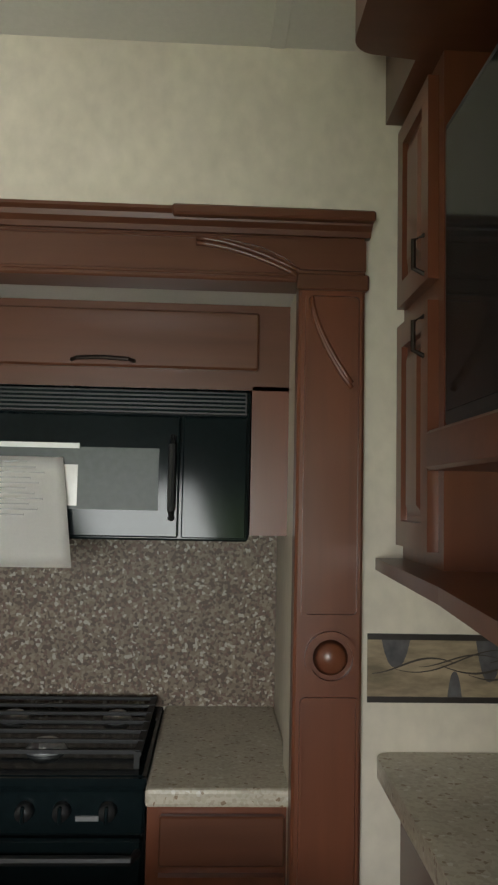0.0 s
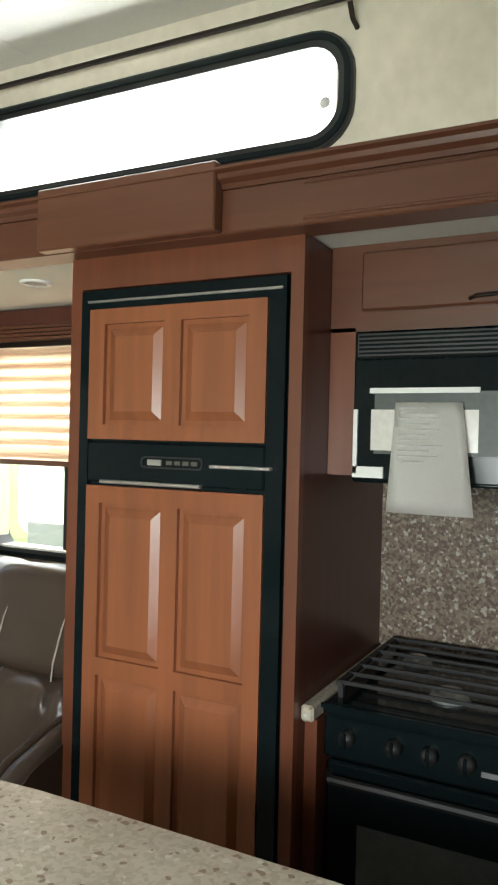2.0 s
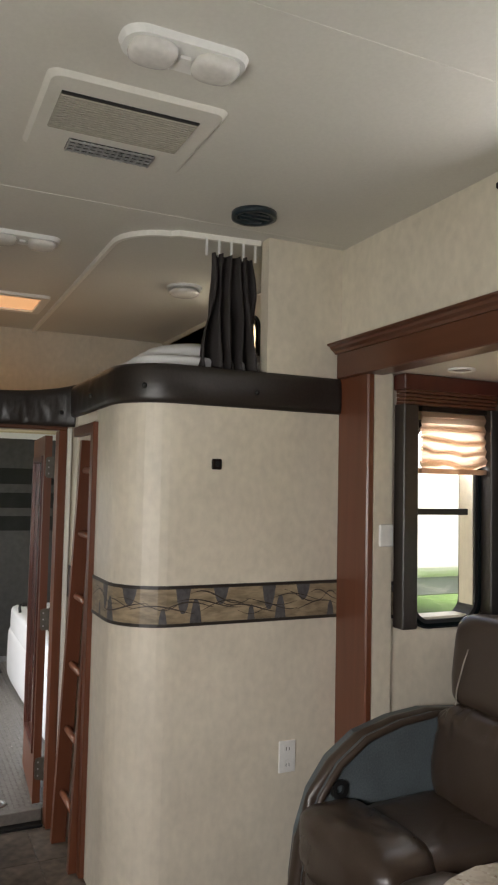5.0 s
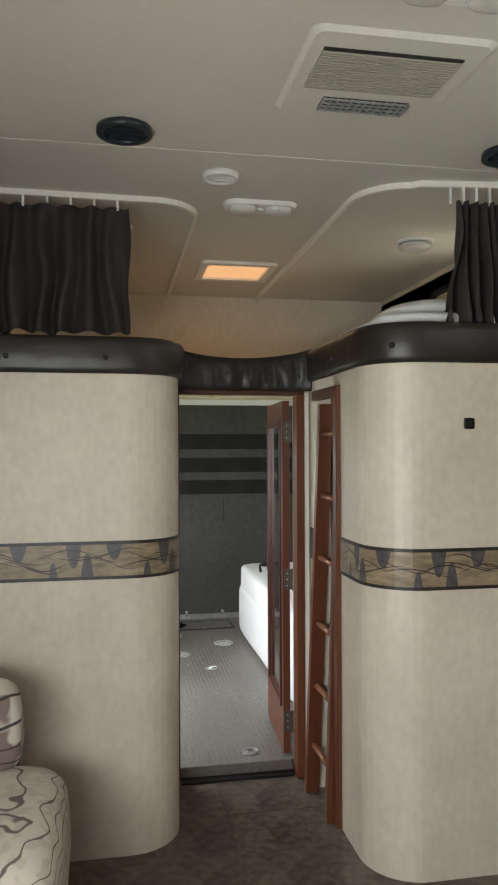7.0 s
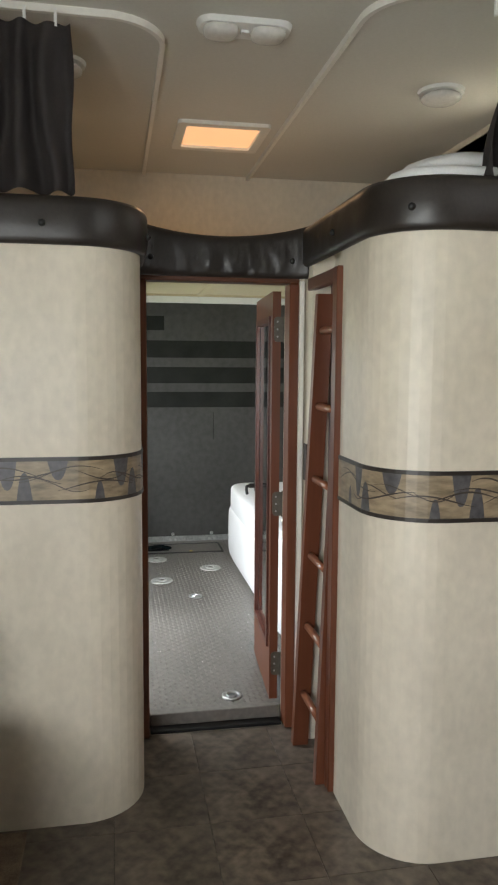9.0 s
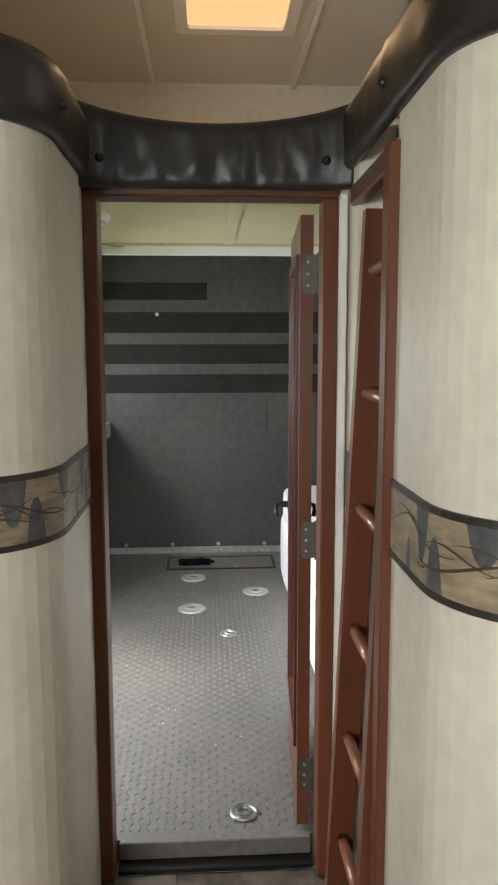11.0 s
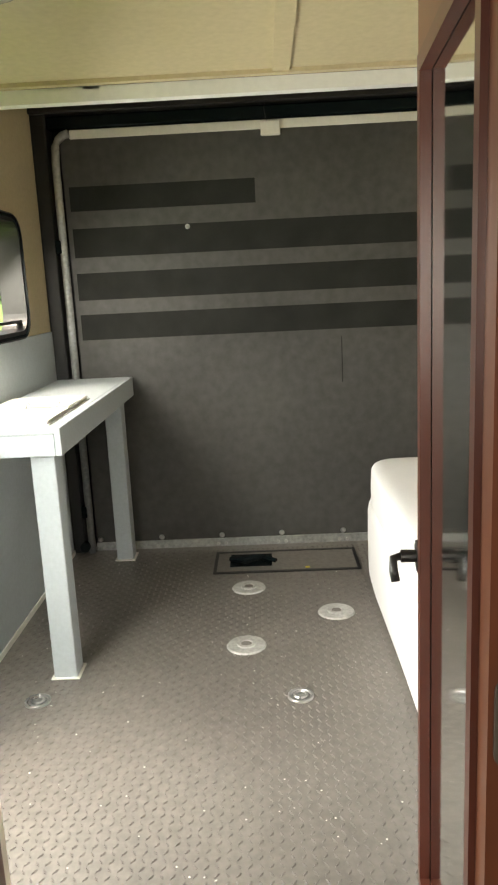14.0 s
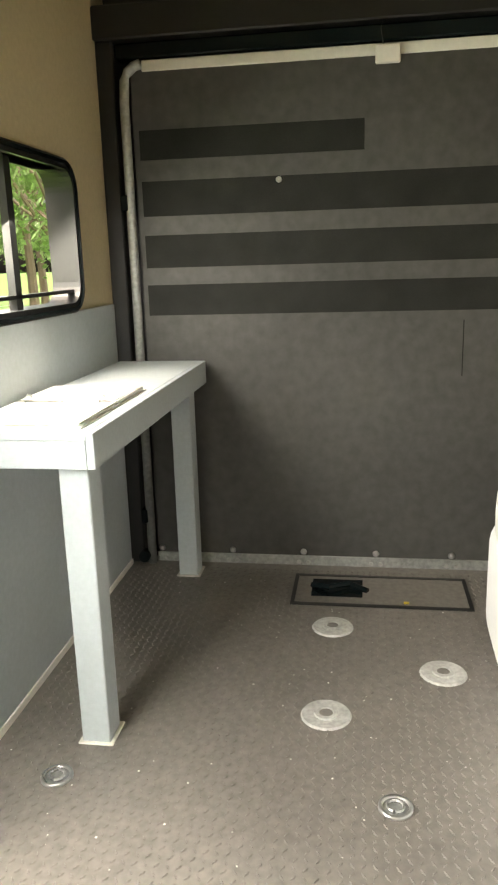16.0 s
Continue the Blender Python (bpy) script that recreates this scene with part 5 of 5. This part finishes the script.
part("mount", B(-5.02, -4.975, 0.2, 0.24, 1.845, 1.93), M_WHITEPAINT, t)
part("mount", B(-5.02, -4.975, 1.3, 1.34, 1.845, 1.93), M_WHITEPAINT, t)
part("cable", tube(bmesh.new(), [(-5.0, -0.11, 1.82), (-5.0, -0.16, 1.85), (-4.98, -0.25, 1.83), (-4.96, -0.34, 1.79), (-4.95, -0.41, 1.77)], 0.003, 6), M_BLACKMATT, t)

# ---------------------------------------------------------------- ramp door
t = thing("ramp_door", (GX, 0.7, GF), "charcoal folding ramp door with black grip stripes", "ramp door", "", "structure")
part("board", B(GX - 0.06, GX, -0.30, 1.78, GF + 0.03, 2.09, bevel=0.004), M_RAMP, t)
for z0, z1, y1 in ((1.74, 1.85, 0.595), (1.528, 1.661, 1.78), (1.328, 1.455, 1.78), (1.138, 1.26, 1.78)):
    part("grip_stripe", B(GX, GX + 0.003, -0.275, y1, z0, z1), M_STRIPE, t)
part("scratch", B(GX, GX + 0.0025, 0.98, 0.984, 0.88, 1.10), M_STRIPE, t)
hs = part("hinge_strip", B(GX - 0.02, GX + 0.008, -0.30, 1.78, GF - 0.02, GF + 0.042, bevel=0.003), M_ALU, t, "grey metal hinge strip")
for y in (-0.28, 0.038, 0.348, 0.655, 0.968, 1.28, 1.6):
    part("bolt", disc(bmesh.new(), "x", y, 0.118, 0.014, GX, GX + 0.012, 14, 0.009), M_STEEL, t, "", True)
    for s in (-0.04, 0.0):
        part("rivet", disc(bmesh.new(), "x", y + s + 0.02, GF + 0.014, 0.010, GX + 0.008, GX + 0.013, 12, 0.007), M_STEEL, hs)
part("top_strip", B(GX - 0.01, GX + 0.006, -0.25, 1.78, 2.06, 2.10, bevel=0.003), M_SEAM, t, "off-white top seal strip")
pipe = [(GX + 0.03, -0.318, GF), (GX + 0.03, -0.318, 1.95)] + [(GX + 0.03, -0.318 + 0.07 * (1 - math.cos(a)), 1.99 + 0.09 * math.sin(a)) for a in (0.4, 0.8, 1.2, 1.57)]
part("side_tube", tube(bmesh.new(), pipe, 0.019, 12), M_ALU, t, "dull metal side tube", True)
part("knob", disc(bmesh.new(), "x", 0.27, 1.647, 0.012, GX + 0.003, GX + 0.018, 14, 0.008), M_STEEL, t)
part("ring_bolt", disc(bmesh.new(), "x", -0.19, 0.80, 0.013, GX, GX + 0.012, 14, 0.009), M_STEEL, t)
t = thing("ramp_frame", (GX, -0.4, GF), "black steel frame around ramp door", "door frame", "", "structure")
part("post", B(GX - 0.09, GX + 0.035, GY, -0.352, GF, 2.18, bevel=0.006), M_BLACKMATT, t)
part("post", B(GX - 0.09, GX + 0.035, 1.79, WY, GF, 2.18, bevel=0.006), M_BLACKMATT, t)
part("header", B(GX - 0.09, GX + 0.06, GY, WY, 2.165, 2.285, bevel=0.006), M_BLACKMATT, t)
part("seal", B(GX - 0.05, GX + 0.02, -0.35, 1.79, 2.105, 2.16, bevel=0.006), M_BLACK, t)
for z in (1.55, 0.25):
    part("bracket", B(GX + 0.0, GX + 0.05, -0.352, -0.325, z, z + 0.06, bevel=0.003), M_BLACK, t)
part("roller", disc(bmesh.new(), "x", -0.345, 0.10, 0.025, GX + 0.03, GX + 0.07, 16), M_BLACK, t)
t = thing("junction_box", (GX, 0.677, 2.03), "small cream plastic sensor box with wire", "sensor box")
part("box", B(GX + 0.006, GX + 0.035, 0.632, 0.722, 2.028, 2.09, bevel=0.004), M_SEAM, t)
part("wire", tube(bmesh.new(), [(GX + 0.03, 0.66, 2.09), (GX + 0.04, 0.65, 2.14), (GX + 0.05, 0.66, 2.18)], 0.002, 5), M_BLACKMATT, t)

# ---------------------------------------------------------------- garage things
t = thing("workbench", (-6.0, -0.25, GF), "blue-grey painted plywood workbench on square legs", "workbench")
BT = 0.955
part("top", B(-6.645, -5.325, GY + 0.013, -0.06, BT - 0.02, BT, bevel=0.002), M_GREYPAINT, t)
part("apron", B(-6.645, -5.325, -0.062, -0.042, BT - 0.092, BT - 0.001, bevel=0.002), M_GREYPAINT, t)
part("apron", B(-5.345, -5.325, GY + 0.02, -0.063, BT - 0.092, BT - 0.021, bevel=0.002), M_GREYPAINT, t)
for x in (-5.43, -6.56):
    part("leg", B(x - 0.04, x + 0.045, -0.165, -0.085, GF, BT - 0.03, bevel=0.003), M_GREYPAINT, t)
    part("base_caulk", B(x - 0.055, x + 0.055, -0.175, -0.075, GF, GF + 0.006, bevel=0.002), M_SEAM, t)
t = thing("ring_binder", (-5.66, -0.23, BT), "open white ring binder with papers on workbench", "binder")
part("cover", B(-5.93, -5.36, -0.40, -0.085, BT, BT + 0.004, bevel=0.001), M_WHITEPAINT, t)
for x0, x1, n in ((-5.915, -5.66, 5), (-5.64, -5.375, 4)):
    for k in range(n):
        o = 0.004 * math.sin(3.7 * k + x0)
        part("page", B(x0 + o, x1 + o, -0.385 + o, -0.095 - o, BT + 0.004 + 0.003 * k, BT + 0.0067 + 0.003 * k), M_PAPER, t)
part("spine_plate", B(-5.66, -5.64, -0.385, -0.10, BT + 0.004, BT + 0.010, bevel=0.002), M_STEEL, t)
for y in (-0.35, -0.24, -0.13):
    part("ring", tube(bmesh.new(), [(-5.65 + 0.024 * math.cos(q * 0.314), y, BT + 0.012 + 0.024 * math.sin(q * 0.314)) for q in range(11)], 0.0025, 6), M_STEEL, t, "", True)
for k in range(7):
    part("text_line", B(-5.60, -5.42 - 0.02 * (k % 3), -0.36 + 0.036 * k, -0.354 + 0.036 * k, BT + 0.0158, BT + 0.0163), M_INK, t)
t = thing("white_sofa", (-5.3, 1.4, GF), "white covered sofa along garage wall", "sofa")
part("body", cushion(bmesh.new(), -6.28, -4.25, 1.012, 1.78, GF, 0.47, 0.22, 64, 26, wrinkle=0.006, freq=4), M_SOFAWHITE, t, "", True)
part("top_cushion", cushion(bmesh.new(), -6.26, -4.28, 1.022, 1.78, 0.40, 0.612, 0.25, 64, 22, wrinkle=0.008, freq=5), M_SOFAWHITE, t, "", True)
part("backrest", cushion(bmesh.new(), -6.25, -4.28, 1.55, 1.82, 0.5, 0.95, 0.3, 48, 20, wrinkle=0.006), M_SOFAWHITE, t, "", True)
for x, y in ((-6.117, 0.495), (-5.842, 0.853), (-5.582, 0.497)):
    t = thing("floor_anchor", (x, y, GF), "round galvanised floor anchor plate", "anchor plate", "floor anchor plates")
    part("plate", disc(bmesh.new(), "z", x, y, 0.074, GF, GF + 0.006, 32, 0.07), M_ZINC, t)
    part("boss", ring(bmesh.new(), "z", circle(x, y, 0.035), circle(x, y, 0.022), GF + 0.006, GF + 0.012), M_ZINC, t)
    part("bolt", disc(bmesh.new(), "z", x, y, 0.02, GF + 0.006, GF + 0.009, 12), M_RUBBER, t)
for x, y in ((-5.223, 0.68), (-5.24, -0.18), (-3.82, 0.683)):
    t = thing("tie_down", (x, y, GF), "recessed metal tie-down ring in floor", "tie-down", "tie-down rings")
    part("cup", ring(bmesh.new(), "z", circle(x, y, 0.042), circle(x, y, 0.032), GF, GF + 0.007), M_STEEL, t, "", True)
    part("dish", disc(bmesh.new(), "z", x, y, 0.033, GF, GF + 0.003), M_ALU, t)
    part("ring", tube(bmesh.new(), [(x + 0.02 * math.cos(a / 2), y + 0.02 * math.sin(a / 2), GF + 0.008) for a in range(13)], 0.004, 6), M_STEEL, t)
t = thing("floor_hatch", (-6.42, 0.66, GF), "flush dark floor hatch with black rim", "floor hatch")
part("rim", ring(bmesh.new(), "z", [(-6.565, 0.325), (-6.285, 0.325), (-6.285, 1.01), (-6.565, 1.01)], [(-6.55, 0.34), (-6.30, 0.34), (-6.30, 0.995), (-6.55, 0.995)], GF, GF + 0.007), M_BLACKMATT, t)
part("plate", B(-6.55, -6.30, 0.34, 0.995, GF, GF + 0.004), M_RUBBER, t)
part("latch", tube(bmesh.new(), [(-6.45, 0.40, GF + 0.01), (-6.40, 0.47, GF + 0.025), (-6.45, 0.55, GF + 0.02), (-6.41, 0.62, GF + 0.01)], 0.012), M_BLACK, t)
part("recess", B(-6.52, -6.36, 0.40, 0.60, GF + 0.0045, GF + 0.006), M_BLACK, t)
part("tag", B(-6.335, -6.32, 0.755, 0.775, GF + 0.004, GF + 0.007), M_YELLOW, t, "yellow plastic tag")
# raised tread on the rubber floor
verts, faces = [], []
rng = random.Random(4)
px, py = 0.025, 0.025
for i in range(int(2.9 / px)):
    for j in range(int(1.62 / py)):
        x, y = -3.76 - i * px, -0.37 + j * py
        a = 0.6 if (i + j) % 2 else -0.6
        c, s = math.cos(a), math.sin(a)
        l, w, h = 0.0105, 0.0038, 0.0026
        b = len(verts)
        for u, v, z in ((-l, 0, 0), (0, -w, 0), (l, 0, 0), (0, w, 0), (-l * 0.55, 0, h), (l * 0.55, 0, h)):
            verts.append((x + u * c - v * s, y + u * s + v * c, GF + z))
        faces += [(b, b + 1, b + 5, b + 4), (b + 1, b + 2, b + 5), (b + 2, b + 3, b + 4, b + 5), (b + 3, b, b + 4)]
me = bpy.data.meshes.new("floor_tread")
me.from_pydata(verts, [], faces)
me.materials.append(M_RUBBER)
tr = new("floor_tread", me)
tagged(tr, "raised diamond tread of grey rubber floor", "floor tread", "", "stuff")
# paint flecks and crumbs on the floor
verts, faces = [], []
for k in range(170):
    x, y, r = rng.uniform(-6.5, -4.2), rng.uniform(-0.35, 1.0), rng.uniform(0.0012, 0.0036)
    b = len(verts)
    verts += [(x + r * math.cos(q) * rng.uniform(0.6, 1.3), y + r * math.sin(q), GF + 0.0035) for q in (0, 1.2, 2.5, 3.7, 5.0)] + [(x, y, GF + 0.005)]
    faces += [(b + q, b + (q + 1) % 5, b + 5) for q in range(5)]
me = bpy.data.meshes.new("floor_debris")
me.from_pydata(verts, [], faces)
me.materials.append(M_SEAM)
tagged(new("floor_debris", me), "pale paint flecks and crumbs on garage floor", "debris", "", "stuff")

# ---------------------------------------------------------------- outdoors
bm = bmesh.new()
box(bm, -400, 400, -400, 400, -0.95, -0.9)
structure("ground", bm, M_GRASS, "mown green grass field", "ground")


structure("backdrop", B(-160, 120, 90, 91, -1.5, 130), M_CLOUD, "bright white overcast sky", "sky")


def trailer(x, y, length, label):
    t = thing("travel_trailer", (x, y, -0.9), label, "trailer", "parked trailers")
    part("body", slab(bmesh.new(), "y", rrect(x - length / 2, x + length / 2, -0.1, 2.6, 0.3), y, y + 2.4), M_RVWHITE, t)
    part("skirt", B(x - length / 2 + 0.2, x + length / 2 - 0.2, y - 0.01, y + 2.38, -0.42, 0.12, bevel=0.02), M_RVGREY, t)
    for k in range(int(length / 2.2)):
        u = x - length / 2 + 1.0 + 2.2 * k
        w = part("window", slab(bmesh.new(), "y", rrect(u, u + 0.9, 0.95, 1.65, 0.1), y - 0.02, y + 0.02), M_RVGLASS, t)
        part("frame", ring(bmesh.new(), "y", rrect(u - 0.04, u + 0.94, 0.91, 1.69, 0.12), rrect(u, u + 0.9, 0.95, 1.65, 0.1), y - 0.03, y), M_RVGREY, w)
    for u in (x - 0.5, x + 0.5):
        wh = part("wheel", disc(bmesh.new(), "y", u, -0.55, 0.35, y - 0.05, y + 0.2, 28), M_BLACKMATT, t)
        part("rim", disc(bmesh.new(), "y", u, -0.55, 0.2, y - 0.06, y - 0.04, 20), M_STEEL, wh)
    for u in (x - length / 2 + 0.8, x + length / 2 - 0.8):
        part("jack", B(u - 0.05, u + 0.05, y + 0.3, y + 0.4, -0.9, -0.3), M_ALU, t)


trailer(-4.5, 9.5, 9.0, "parked white travel trailer with grey skirt")
trailer(-16.0, 8.0, 9.5, "parked white travel trailer with grey skirt")
trailer(6.5, 10.5, 8.5, "parked white travel trailer with grey skirt")


def tree(x, y, h, seed):
    rr = random.Random(seed)
    t = thing("tree", (x, y, -0.9), "leafy green deciduous tree behind the field", "tree", "field trees")
    bm = bmesh.new()
    prev = None
    for k in range(7):
        z, r = -0.9 + h * 0.75 * k / 6, 0.05 * h / 2.4 * (1 - 0.8 * k / 6) + 0.02
        row = [bm.verts.new((x + 0.12 * math.sin(k + seed) + r * math.cos(q * 0.785), y + r * math.sin(q * 0.785), z)) for q in range(8)]
        if prev:
            for q in range(8):
                bm.faces.new((prev[q], prev[(q + 1) % 8], row[(q + 1) % 8], row[q]))
        prev = row
    for k in range(7):
        a, z = rr.uniform(0, 6.28), -0.9 + h * rr.uniform(0.3, 0.6)
        ln = h * rr.uniform(0.18, 0.3)
        tube(bm, [(x, y, z), (x + ln * 0.5 * math.cos(a), y + ln * 0.5 * math.sin(a), z + ln * 0.4), (x + ln * math.cos(a), y + ln * math.sin(a), z + ln * 0.9)], 0.05, 6)
    part("trunk", bm, M_BARK, t)
    vs, fs = [], []
    for c in range(26):
        a, rad = rr.uniform(0, 6.28), h * 0.3 * math.sqrt(rr.random())
        cz = -0.9 + h * rr.uniform(0.3, 0.98)
        rad *= 1.25 - abs(cz + 0.9 - h * 0.55) / (h * 0.6)
        cx, cy, cr = x + rad * math.cos(a), y + rad * math.sin(a), h * rr.uniform(0.06, 0.12)
        for k in range(90):
            d = Vector((rr.gauss(0, 1), rr.gauss(0, 1), rr.gauss(0, 0.8))) * cr * 0.6
            p, s = Vector((cx, cy, cz)) + d, h * rr.uniform(0.010, 0.022)
            u = Vector((rr.gauss(0, 1), rr.gauss(0, 1), rr.gauss(0, 1))).normalized()
            v = u.orthogonal().normalized()
            b = len(vs)
            vs += [p - u * s, p + v * s * 0.5, p + u * s, p - v * s * 0.5]
            fs.append((b, b + 1, b + 2, b + 3))
    me = bpy.data.meshes.new("crown")
    me.from_pydata([tuple(q) for q in vs], [], fs)
    me.materials.append(M_LEAF)
    cr = new("crown", me)
    cr.parent, cr.matrix_parent_inverse = t, Matrix.Translation((-x, -y, 0.9))


for k, (x, y, h) in enumerate(((-9, -13, 7), (-13, -15, 8.5), (-18, -14, 7.5), (-23, -17, 9), (-6, -16, 8), (-29, -18, 9), (-3, -15, 6.5), (-15, -19, 9), (-10.5, -18, 8.5), (-20, -21, 9.5), (-26, -24, 10), (-34, -25, 10), (-24, -7.5, 8), (-28, -10.5, 9), (-33, -11.5, 9.5), (-37, -14, 10), (-31, -15, 9), (-42, -15, 11), (-27, -13, 8.5), (-46, -20, 11))):
    tree(x, y, h, k + 3)
t = thing("wire_fence", (-12, -9, -0.9), "thin wire fence along the field", "fence")
for k in range(13):
    part("post", B(-24 + 2 * k - 0.03, -24 + 2 * k + 0.03, -9.03, -8.97, -0.9, 0.4), M_ALU, t)
for z in (0.38, -0.1, -0.5):
    part("wire", B(-24, 0, -9.006, -8.994, z - 0.006, z + 0.006), M_ALU, t)

# ---------------------------------------------------------------- floor tiles
tiles = bpy.data.objects["floor"]
tb = bmesh.new()
box(tb, -0.1522, 0.1522, -0.1522, 0.1522, -0.004, 0.0, bevel=0.001)
tm = bpy.data.meshes.new("tile")
tb.to_mesh(tm)
tb.free()
tm.materials.append(M_TILE)
for i in range(17):
    for j in range(11):
        x, y = -3.50 + 0.306 * i, -0.58 + 0.306 * j
        if y > 1.9 and (x > 0.1 or x < -2.4):
            continue
        o = new("tile", tm)
        o.location = (x, y, 0.0)
        o.parent = tiles
